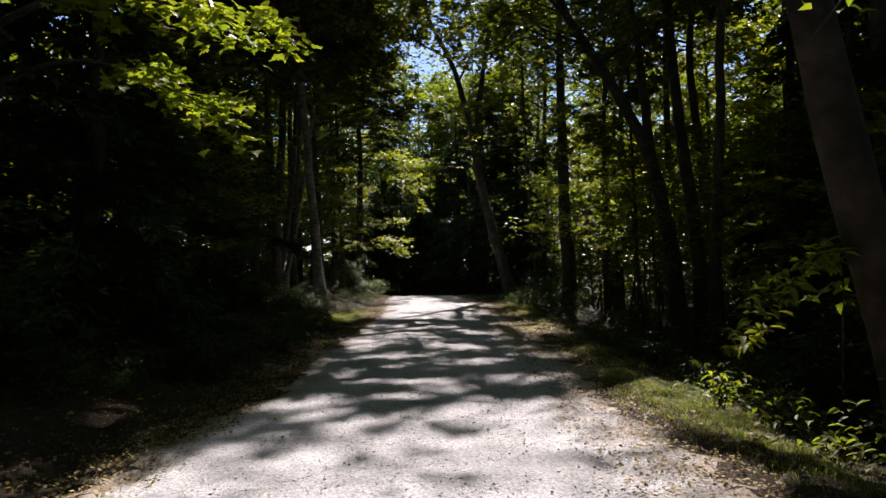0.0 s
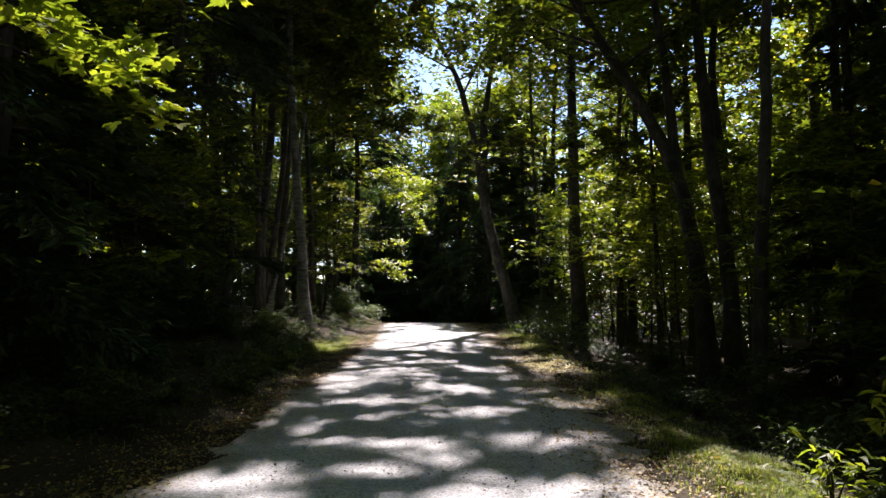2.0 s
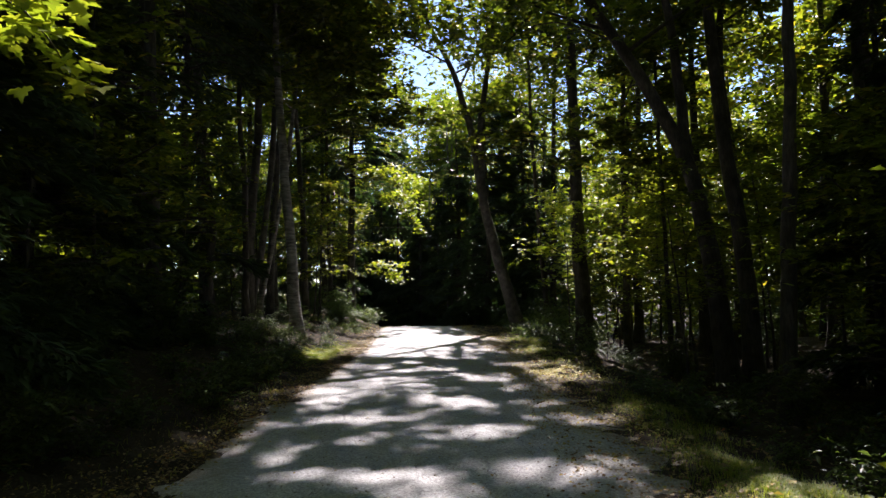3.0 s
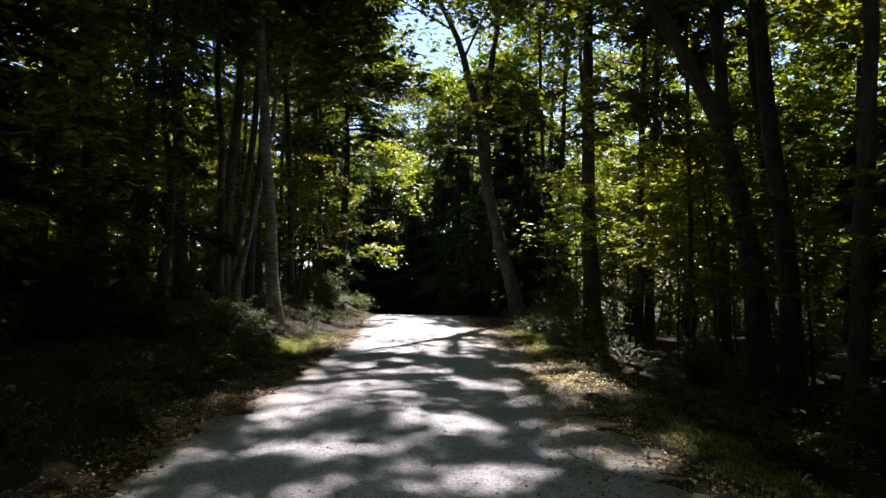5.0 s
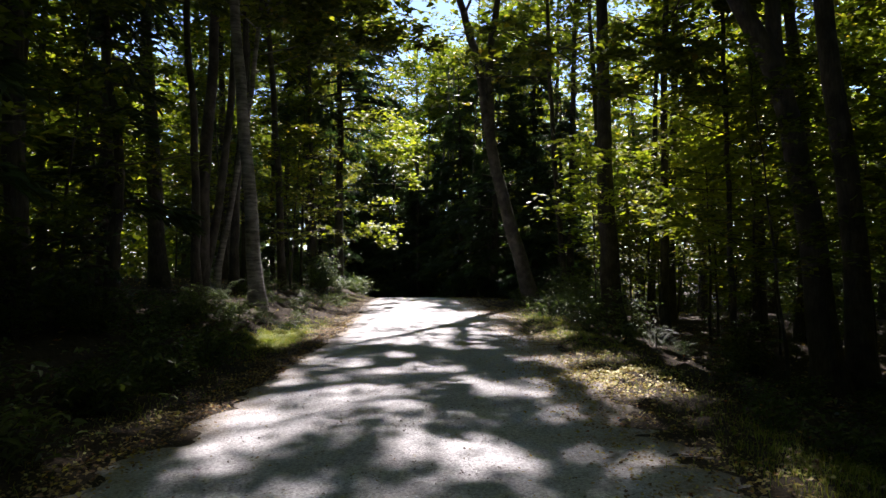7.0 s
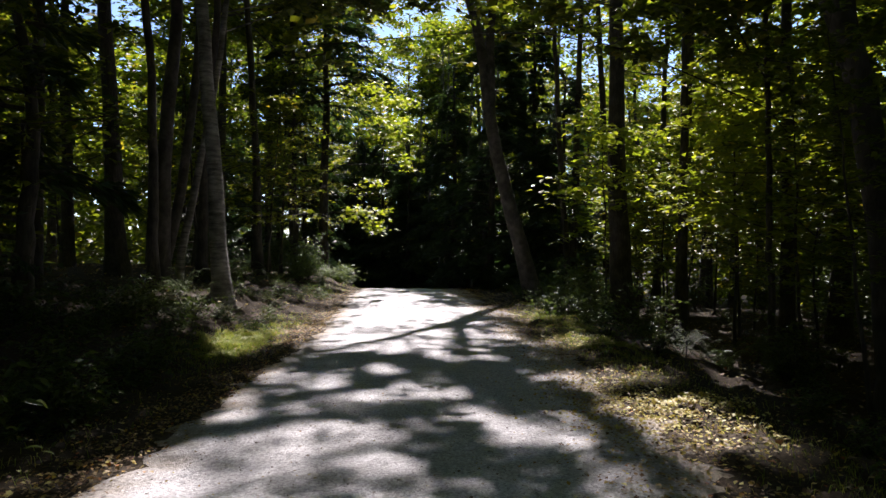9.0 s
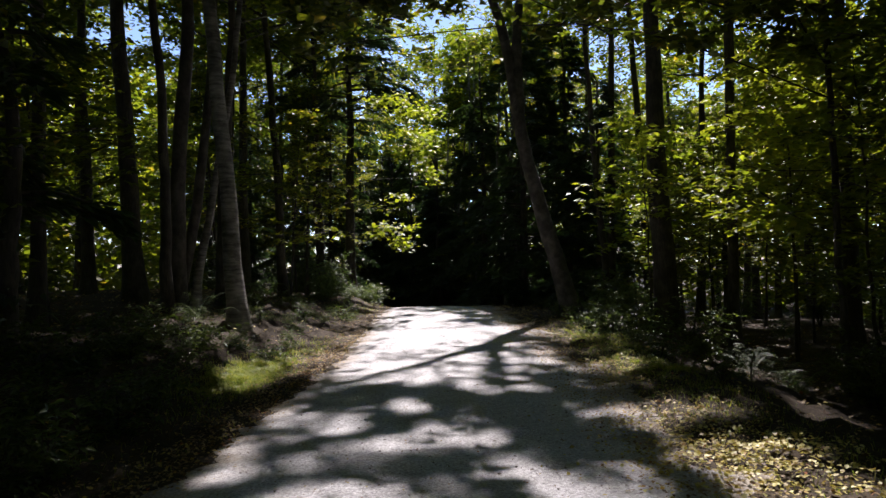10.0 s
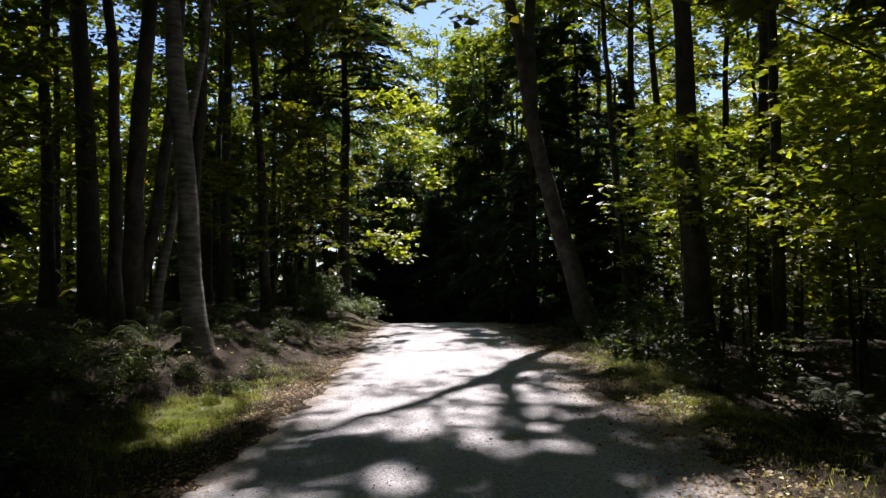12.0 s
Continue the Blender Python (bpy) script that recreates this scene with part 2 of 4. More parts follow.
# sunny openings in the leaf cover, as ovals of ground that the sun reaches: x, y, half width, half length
# placed by hand: crowns lose their leaves along these rays to light the ovals
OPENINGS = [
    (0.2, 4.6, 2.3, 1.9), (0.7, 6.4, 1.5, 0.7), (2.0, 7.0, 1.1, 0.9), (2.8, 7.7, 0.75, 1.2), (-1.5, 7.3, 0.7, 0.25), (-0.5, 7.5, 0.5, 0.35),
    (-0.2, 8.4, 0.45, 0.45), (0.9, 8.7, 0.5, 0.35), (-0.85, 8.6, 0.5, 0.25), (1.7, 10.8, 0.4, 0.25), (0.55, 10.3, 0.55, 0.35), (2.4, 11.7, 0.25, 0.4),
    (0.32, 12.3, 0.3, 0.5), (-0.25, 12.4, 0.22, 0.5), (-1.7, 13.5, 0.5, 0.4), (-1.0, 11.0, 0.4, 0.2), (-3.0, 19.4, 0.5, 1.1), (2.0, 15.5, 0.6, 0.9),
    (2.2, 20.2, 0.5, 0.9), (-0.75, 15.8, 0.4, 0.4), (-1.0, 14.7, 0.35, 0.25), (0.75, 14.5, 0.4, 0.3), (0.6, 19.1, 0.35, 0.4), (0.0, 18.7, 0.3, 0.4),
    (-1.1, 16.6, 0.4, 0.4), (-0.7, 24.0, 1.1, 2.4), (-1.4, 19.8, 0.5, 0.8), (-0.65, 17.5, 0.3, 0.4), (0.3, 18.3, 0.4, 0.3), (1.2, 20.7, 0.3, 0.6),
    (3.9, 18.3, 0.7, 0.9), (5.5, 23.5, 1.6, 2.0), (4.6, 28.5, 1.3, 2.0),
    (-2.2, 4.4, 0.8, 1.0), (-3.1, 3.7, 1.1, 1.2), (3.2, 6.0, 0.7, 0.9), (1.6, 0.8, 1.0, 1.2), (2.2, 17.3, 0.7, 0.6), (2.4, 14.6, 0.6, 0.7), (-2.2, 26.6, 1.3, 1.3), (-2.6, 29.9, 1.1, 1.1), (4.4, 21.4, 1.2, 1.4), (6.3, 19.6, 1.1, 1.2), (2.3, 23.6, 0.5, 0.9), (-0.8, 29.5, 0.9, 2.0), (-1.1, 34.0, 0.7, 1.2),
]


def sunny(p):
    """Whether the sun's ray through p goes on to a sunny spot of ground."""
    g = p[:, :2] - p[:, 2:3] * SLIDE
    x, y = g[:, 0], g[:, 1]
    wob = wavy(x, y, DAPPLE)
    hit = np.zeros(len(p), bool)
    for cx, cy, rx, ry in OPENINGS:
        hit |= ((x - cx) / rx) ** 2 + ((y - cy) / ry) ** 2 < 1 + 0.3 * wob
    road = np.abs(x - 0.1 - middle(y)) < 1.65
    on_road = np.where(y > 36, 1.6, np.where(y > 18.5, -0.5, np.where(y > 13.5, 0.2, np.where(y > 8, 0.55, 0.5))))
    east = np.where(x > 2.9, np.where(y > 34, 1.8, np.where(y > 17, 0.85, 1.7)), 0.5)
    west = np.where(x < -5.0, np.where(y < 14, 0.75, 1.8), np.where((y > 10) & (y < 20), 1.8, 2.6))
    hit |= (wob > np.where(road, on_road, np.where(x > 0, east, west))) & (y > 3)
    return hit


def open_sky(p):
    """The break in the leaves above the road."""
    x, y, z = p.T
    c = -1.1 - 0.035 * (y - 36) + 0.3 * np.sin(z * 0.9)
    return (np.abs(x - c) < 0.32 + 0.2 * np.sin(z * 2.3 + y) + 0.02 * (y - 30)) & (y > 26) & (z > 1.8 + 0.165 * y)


# ---- plants ----
def grow(points, r0, r1, n=22, sides=12, flare=1.5, rough=0.03):
    q = curve_path(points, n)
    q[1:-1, :2] += np.cumsum(rng.normal(0, 0.02, (n - 2, 2)), axis=0)
    t = np.linspace(0, 1, n)
    r = r0 + (r1 - r0) * t ** 0.8
    h = q[:, 2] - q[0, 2]
    r = r * (1 + (flare - 1) * np.exp(-h / 0.45))
    return q, r, tube(q, r, sides, rough)


def limbs_of(q, r, count, low, high, length, rise, seed_angle=0.0):
    """Limbs leaving a trunk between two shares of its length: lines with radii."""
    out = []
    for i in range(count):
        u = low + (high - low) * (i + rng.uniform(0, 0.8)) / count
        k = u * (len(q) - 1)
        a, b = int(k), min(int(k) + 1, len(q) - 1)
        s = q[a] + (q[b] - q[a]) * (k - a)
        th = seed_angle + i * 2.4 + rng.uniform(-0.5, 0.5)
        ln = length * (1.15 - 0.55 * (u - low) / max(high - low, 1e-6)) * rng.uniform(0.7, 1.2)
        up = rise * rng.uniform(0.6, 1.3)
        d = np.array([math.cos(th), math.sin(th), up])
        m = s + d * ln * 0.5 + np.array([0, 0, -0.05 * ln])
        e = s + d * ln * np.array([1, 1, 0.85]) + rng.normal(0, 0.1 * ln, 3)
        line = curve_path([s, m, e], 7)
        rad = np.linspace(r[a] * 0.42, 0.012, 7)
        out.append((line, rad))
    return out


def foliage(lines, per, spread, flat, from_share=0.35):
    """Places for leaves in flat sprays along the outer part of each limb."""
    out = []
    for line, _ in lines:
        for u in np.linspace(from_share, 1.0, 5):
            k = u * (len(line) - 1)
            a = min(int(k), len(line) - 2)
            c = line[a] + (line[a + 1] - line[a]) * (k - a) + rng.normal(0, spread * 0.35, 3)
            n = int(per * rng.uniform(0.6, 1.3))
            sl = rng.normal(0, 0.18, 2)
            knots = rng.normal(0, 1, (4, 3)) * np.array([spread * 0.62, spread * 0.62, flat * 0.7])
            d = knots[rng.integers(0, 4, n)] + rng.normal(0, 1, (n, 3)) * np.array([spread * 0.32, spread * 0.32, flat * 0.22])
            d[:, 2] += d[:, :2] @ sl - 0.12 * np.linalg.norm(d[:, :2], axis=1)
            out.append(c + d)
    return np.concatenate(out)


def empty_at(name, p):
    ob = new(name)
    ob.empty_display_size = 0.2
    ob.location = p
    return ob


def finish(name, origin, trunk, limbs, leaf_mesh, bark, leaf, label, category, group=""):
    """One plant out of trunk, limbs and leaves, its origin at the foot."""
    ob = empty_at(name, origin)
    o = np.asarray(origin, float)
    part("trunk", mesh_of("trunk", trunk[0] - o, trunk[1]), bark, ob, smooth=True)
    if limbs:
        for line, rad in limbs:
            v, f = tube(line, rad, 5)
            part("limb", mesh_of("limb", v - o, f), bark, ob, smooth=True)
    if leaf_mesh is not None and len(leaf_mesh[0]):
        part("crown", mesh_of("crown", leaf_mesh[0] - o, leaf_mesh[1]), leaf, ob)
    return tagged(ob, label, category, group)


def broadleaf(points, r0, tall, bark=M_BARK, leaf=M_LEAF, low=0.5, count=19, length=3.6, per=95, size=0.26, label="tall dark-barked broadleaf tree with a green crown", extra=None, carve=True, forks=(), over=7):
    p = [np.asarray(a, float) for a in points]
    p[0][2] = float(height(p[0][0], p[0][1])) - 0.15
    d = (p[-1] - p[-2]) / np.linalg.norm(p[-1] - p[-2])
    d = d * 0.5 + np.array([0, 0, 0.5])
    d /= np.linalg.norm(d)
    if p[-1][2] < tall:
        p.append(p[-1] + d * (tall - p[-1][2]) / d[2])
    q, r, trunk = grow(p, r0, 0.04, 26)
    trunks = [trunk]
    lines = limbs_of(q, r, count, low, 0.98, length, 0.55, rng.uniform(0, 6))
    for stem, rs in forks:
        s = [np.asarray(a, float) for a in stem]
        if s[-1][2] < tall - 2:
            s.append(s[-1] + (s[-1] - s[-2]) / np.linalg.norm(s[-1] - s[-2]) * 3 + np.array([0, 0, tall - 4 - s[-1][2]]))
        q2, r2, t2 = grow(s, rs, 0.03, 18, 10, 1.0)
        trunks.append(t2)
        lines += limbs_of(q2, r2, max(4, count // 2), 0.5, 0.98, length * 0.8, 0.5, rng.uniform(0, 6))
    x0, y0 = p[0][0], p[0][1]
    # extra boughs towards the lane, added to shade the ground below
    if over and abs(x0) < 8.5 and 8 < y0 < 28:
        for i in range(over):
            k = int(len(q) * (0.5 + 0.45 * (i + rng.uniform(0, 1)) / over))
            k = min(k, len(q) - 2)
            ln = abs(q[k][0] + 0.5) * rng.uniform(0.55, 1.2)
            e = q[k] + np.array([-math.copysign(ln, x0), rng.normal(0, 1.6), rng.uniform(-0.3, 1.6)])
            m = (q[k] + e) / 2 + np.array([0, rng.normal(0, 0.4), rng.uniform(0.3, 1.0)])
            lines.append((curve_path([q[k], m, e], 8), np.linspace(min(r[k] * 0.3, 0.03), 0.008, 8)))
    if y0 < 26 and carve:
        per, size = per * 1.55, size * 0.85
    at = foliage(lines, per, length * 0.26, length * 0.11)
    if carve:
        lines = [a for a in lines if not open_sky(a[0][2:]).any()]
    if extra is not None:
        lines += extra
        at = np.concatenate([at, foliage(extra, per, 0.55, 0.12)])
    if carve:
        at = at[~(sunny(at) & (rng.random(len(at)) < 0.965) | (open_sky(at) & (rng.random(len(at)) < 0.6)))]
    return finish("tree", p[0], joined(trunks), lines, leaves(at, size, 0.6), bark, leaf, label, "tree")


def conifer(x, y, r0, tall, low, reach_at, label, per=12, needle=0.32, carve=True):
    z0 = float(height(x, y)) - 0.15
    q, r, trunk = grow([(x, y, z0), (x + 0.1, y, z0 + tall * 0.5), (x, y, z0 + tall)], r0, 0.03, 24)
    lines, at, head = [], [], []
    z = low
    while z < tall - 0.4:
        ln = reach_at * (1.05 - 0.85 * ((z - low) / (tall - low)) ** 1.7) * rng.uniform(0.75, 1.15)
        th = rng.uniform(0, 2 * np.pi)
        d = np.array([math.cos(th), math.sin(th)])
        s = np.array([x, y, z0 + z])
        e = s + np.array([d[0] * ln, d[1] * ln, -0.22 * ln])
        m = s + np.array([d[0] * ln * 0.5, d[1] * ln * 0.5, 0.06 * ln])
        line = curve_path([s, m, e], 7)
        lines.append((line, np.linspace(0.03 + 0.008 * ln, 0.006, 7)))
        n = int(per * 16 * ln / 2)
        u = rng.uniform(0.12, 1, n) ** 0.8
        k = u * 6
        a = np.minimum(k.astype(int), 5)
        c = line[a] + (line[a + 1] - line[a]) * (k - a)[:, None]
        w = rng.normal(0, 0.32 * ln ** 0.5, n) * (1.1 - u)
        c = c + np.stack([-d[1] * w, d[0] * w, -0.25 * np.abs(w) + rng.normal(0, 0.04, n)], 1)
        at.append(c)
        head.append(th + np.sign(w) * rng.uniform(0.3, 1.1, n))
        z += rng.uniform(0.10, 0.24)
    at, head = np.concatenate(at), np.concatenate(head)
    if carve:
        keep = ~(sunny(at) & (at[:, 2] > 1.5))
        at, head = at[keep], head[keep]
    return finish("conifer", (x, y, z0), trunk, lines, leaves(at, needle, 0.27, 0.3, head, 0.25), M_BARK, M_NEEDLE, label, "tree")


def sapling(points, r0, count, length, per, size, label, leaf=M_LEAF, low=0.3, flat=0.07, spread=0.34, name="sapling", shape=LEAF_SHAPE, faces=LEAF_FACES, width=0.6, carve=False, rise=0.18):
    p = [np.asarray(a, float) for a in points]
    q, r, trunk = grow(p, r0, 0.008, 16, 7, 1.2)
    lines = limbs_of(q, r, count, low, 0.99, length, rise, rng.uniform(0, 6))
    at = foliage(lines, per, spread, flat, 0.25)
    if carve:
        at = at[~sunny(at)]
    return finish(name, p[0], trunk, lines, leaves(at, size, width, 0.33, None, 0.1, shape, faces), M_BARK, leaf, label, name, "")


def bush(stems, tall, spread, per, size, label, leaf=M_SHRUB, width=0.5, name="shrub", shape=LEAF_SHAPE, faces=LEAF_FACES):
    """A many-stemmed bush at the origin."""
    lines = []
    for i in range(stems):
        th = i * 2.4 + rng.uniform(-0.4, 0.4)
        d = spread * rng.uniform(0.3, 1.0)
        e = np.array([math.cos(th) * d, math.sin(th) * d, tall * rng.uniform(0.55, 1.0)])
        m = e * np.array([0.35, 0.35, 0.6]) + rng.normal(0, 0.05, 3)
        lines.append((curve_path([(0, 0, -0.06), m, e], 7), np.linspace(0.014, 0.004, 7)))
    at = foliage(lines, per, 0.2 + spread * 0.14, 0.09, 0.3)
    at = at[at[:, 2] > 0.03]
    ob = empty_at(name, (0, 0, 0))
    for a, b in lines:
        v, f = tube(a, b, 4)
        part("stem", mesh_of("stem", v, f), M_BARK, ob)
    v, f = leaves(at, size, width, 0.45, None, 0.15, shape, faces)
    part("foliage", mesh_of("foliage", v, f), leaf, ob)
    return tagged(ob, label, name)


def fern(label):
    ob = empty_at("fern", (0, 0, 0))
    for i in range(7):
        th = i * 2 * np.pi / 7 + rng.uniform(-0.3, 0.3)
        ln, up = rng.uniform(0.4, 0.65), rng.uniform(0.3, 0.5)
        t = np.linspace(0, 1, 26)
        mid = np.stack([np.cos(th) * ln * t, np.sin(th) * ln * t, up * np.sin(t * 2.1)], 1)
        at = np.repeat(mid[3:], 2, 0)
        sgn = np.tile([1, -1], len(mid) - 3)
        tt = np.repeat(t[3:], 2)
        n = len(at)
        hd = th + sgn * 1.25
        L = 0.13 * np.sin(np.pi * (0.12 + 0.86 * tt))
        fw = np.stack([np.cos(hd), np.sin(hd), np.full(n, -0.15)], 1)
        ax = np.stack([np.full(n, math.cos(th)), np.full(n, math.sin(th)), np.zeros(n)], 1) * 0.014
        v = np.stack([at - ax, at + ax, at + fw * L[:, None]], 1).reshape(-1, 3)
        f = np.arange(n * 3).reshape(-1, 3)
        rv, rf = tube(mid, np.linspace(0.004, 0.0015, 26), 3)
        rf = np.concatenate([rf[:, [0, 1, 2]], rf[:, [0, 2, 3]]])
        v, f = joined([(v, f), (rv, rf)])
        part("frond", mesh_of("frond", v, f), M_SHRUB, ob)
    return tagged(ob, label, "fern")


def stand(ob, x, y, turn=None, scale=1.0):
    """Stands a built plant at a spot of ground."""
    m = pose(x, y, float(height(x, y)) - 0.02, 0, 0, rng.uniform(0, 360) if turn is None else turn)
    ob.matrix_basis = m @ Matrix.Scale(scale, 4)
    return ob


def again(ob, x, y, turn=None, scale=1.0):
    c = copy_thing(ob, pose(0, 0, 0))
    return stand(c, x, y, turn, scale)


# ---- ground and road ----
def sheet(name, xs, ys, zs, mat):
    nx, ny = len(xs), len(ys)
    gx, gy = np.meshgrid(xs, ys) if xs.ndim == 1 else (xs, ys)
    v = np.stack([gx, gy, zs(gx, gy)], -1).reshape(-1, 3)
    i, j = np.meshgrid(np.arange(gx.shape[0] - 1), np.arange(gx.shape[1] - 1), indexing="ij")
    w = gx.shape[1]
    f = np.stack([i * w + j, i * w + j + 1, (i + 1) * w + j + 1, (i + 1) * w + j], -1).reshape(-1, 4)
    return part(name, mesh_of(name, v, f), mat, smooth=True)


xs = np.concatenate([[-2000, -600, -200, -90], np.arange(-60, -8, 2.0), np.arange(-8, 8, 0.11), np.arange(8, 62, 2.0), [90, 200, 600, 2000]])
ys = np.concatenate([[-2000, -600, -200, -80], np.arange(-40, 0, 2.0), np.arange(0, 42, 0.14), np.arange(42, 110, 2.0), [150, 300, 800, 2000]])
ground = sheet("ground", xs, ys, height, M_FLOOR)
tagged(ground, "dark brown forest floor under leaf litter", "ground", kind="structure")

u = np.linspace(-1, 1, 41)
ry = np.concatenate([np.arange(-30, 0, 1.0), np.arange(0, 42, 0.12), np.arange(42, 75, 1.0)])
edge_l = 1.85 + 0.45 * (1 - smooth_step(4.5, 8.5, ry)) + 0.09 * wavy(ry, ry * 0, waves_of([0.5, 1.3, 5.0], 21))
edge_r = 2.75 + 0.15 * wavy(ry, ry * 0, waves_of([0.5, 1.4, 5.0], 22))
mid_line = middle(ry)[:, None]
rx_grid = mid_line + np.where(u < 0, u * edge_l[:, None], u * edge_r[:, None])
ry_grid = np.repeat(ry[:, None], len(u), 1)
RUTS = waves_of([0.35, 0.9], 31)
road = sheet("road", rx_grid, ry_grid, lambda a, b: height(a, b) + 0.04 - 0.075 * np.abs(u)[None, :] ** 4 + 0.005 * wavy(a, b, RUTS) - 0.012 * np.exp(-((np.abs(u) - 0.5) / 0.13) ** 2)[None, :], M_GRAVEL)
share = road.data.attributes.new("across", "FLOAT", "POINT")
share.data.foreach_set("value", np.repeat(np.where(u < 0, -1.08 * u, 1.12 * u)[None, :], len(ry), 0).astype(np.float32).ravel())
tagged(road, "pale grey gravel lane with ragged leaf-strewn edges", "road", kind="structure")


# ---- the trees that stand along the lane ----
beech = broadleaf([(4.55, 6.2, 0), (4.3, 6.2, 0.5), (3.83, 6.2, 2.0), (3.4, 6.2, 3.6), (3.0, 6.2, 6), (2.7, 6.2, 10)], 0.27, 17, M_BEECH, label="leaning smooth grey-barked beech beside the lane", low=0.6)
broadleaf([(-4.15, 22.7, 0), (-4.29, 22.7, 1.64), (-4.4, 22.7, 3.3), (-4.6, 22.7, 6), (-4.7, 22.7, 8.2)], 0.185, 17, M_BIRCH, label="slender pale-barked birch on the low bank", low=0.55)
broadleaf([(-6.1, 24.5, 0), (-6.1, 24.5, 3.5), (-5.9, 24.5, 5.4), (-5.8, 24.5, 6.7)], 0.2, 18, M_GREY, label="grey-barked twin-stemmed tree among the saplings", low=0.55, forks=[([(-6.1, 24.6, 1.0), (-5.75, 24.8, 3.0), (-5.45, 25, 6.0), (-5.3, 25, 9)], 0.13)])
broadleaf([(-5.95, 24.9, 0), (-5.64, 24.8, 2.2), (-5.25, 24.8, 4.1), (-4.93, 24.8, 5.6)], 0.1, 12, M_BIRCH, label="thin pale trunk leaning towards the lane", low=0.6, count=8, length=2.4)
broadleaf([(-6.1, 27, 0), (-6.0, 27, 3.7), (-5.8, 27, 5.2), (-5.7, 27, 7)], 0.15, 17, low=0.55)
broadleaf([(-8.25, 27, 0), (-8.4, 27, 2.75), (-8.5, 27, 5.3), (-8.7, 27, 7.8)], 0.27, 20, low=0.5, label="stout dark tree trunk standing back in the wood")
broadleaf([(-11.2, 30, 0), (-11.2, 30, 4.5), (-11.4, 30, 9.2)], 0.2, 19)
broadleaf([(-5.9, 23.6, 0), (-5.9, 23.5, 3), (-6.1, 23.5, 6)], 0.12, 15, count=10)
broadleaf([(3.0, 29, 0), (2.57, 29, 1.5), (2.14, 29, 3.0), (1.6, 29, 5.0), (1.28, 29, 7.6), (1.05, 29, 8.6), (0.47, 29, 10.5), (-0.44, 29, 12.1), (-0.9, 29, 13.5)], 0.27, 16, M_GREY, label="grey forked tree leaning out over the lane", low=0.55, count=12,
          forks=[([(1.6, 29, 5.4), (1.55, 29.1, 8.0), (1.9, 29.1, 10.6), (2.3, 29, 13.5)], 0.19)])
broadleaf([(6.75, 18.9, 0), (6.4, 18.9, 2.2), (6.15, 18.9, 3.4), (5.8, 18.9, 4.9), (4.85, 18.9, 6.45), (4.3, 18.9, 7.5), (3.45, 18.9, 8.6)], 0.27, 15, label="dark forked tree with a limb bending to the lane", low=0.5, count=12,
          forks=[([(6.0, 19, 4.2), (5.8, 19, 6.0), (5.45, 19, 8.9)], 0.16)])
broadleaf([(7.35, 19, 0), (7.3, 19, 1.7), (7.2, 19, 3.4), (6.95, 19, 5.6), (6.8, 19, 6.7)], 0.24, 19, label="stout dark upright tree beside the forked one")
broadleaf([(10.2, 26, 0), (10.15, 26, 5.3), (9.6, 26, 10), (9.9, 26, 12)], 0.27, 20)
broadleaf([(9.1, 26.4, 0), (8.98, 26.4, 9), (9.05, 26.4, 12)], 0.2, 19)
broadleaf([(5.4, 28.3, 0), (5.34, 28.3, 2), (5.23, 28.3, 4), (5.2, 28.3, 6.6), (5.13, 28.3, 8)], 0.34, 21, label="thick black-barked tree at the edge of the wood", low=0.5)
broadleaf([(4.4, 31, 0), (4.3, 31, 1.9), (4.2, 31, 3), (4.05, 31, 5.1), (3.95, 31, 7)], 0.12, 15, label="thin straight tree on the lane's edge", low=0.6, count=9, length=2.6)
broadleaf([(6.6, 27, 0), (6.66, 27, 3.1), (6.76, 27, 6.7)], 0.15, 17, count=11)
broadleaf([(8.4, 32, 0), (8.45, 32, 4.5), (8.6, 32, 8.5)], 0.22, 19)
broadleaf([(6.5, 22, 0), (6.4, 22, 3), (6.35, 22, 6)], 0.07, 9, count=8, length=1.8, per=70, label="thin young tree in the understorey")
# this one's many boughs are added to shade the west bank
broadleaf([(-5.4, 16.0, 0), (-5.5, 16.0, 5), (-5.6, 16.1, 10)], 0.16, 16, low=0.55, count=20, label="dark tree with wide boughs reaching over the lane", over=12)
for x, y in [(1.75, 39.6), (2.3, 39.1), (1.3, 41.2), (0.25, 45.2), (-0.3, 47.6), (-1.0, 50.2), (0.6, 43.8)]:
    broadleaf([(x, y, 0), (x + rng.normal(0, 0.1), y, 4), (x + rng.normal(0, 0.3), y, 9)], rng.uniform(0.05, 0.08), 13, M_BIRCH, low=0.75, count=6, length=1.8, label="thin pale pole of a tree at the lane's end", over=0)
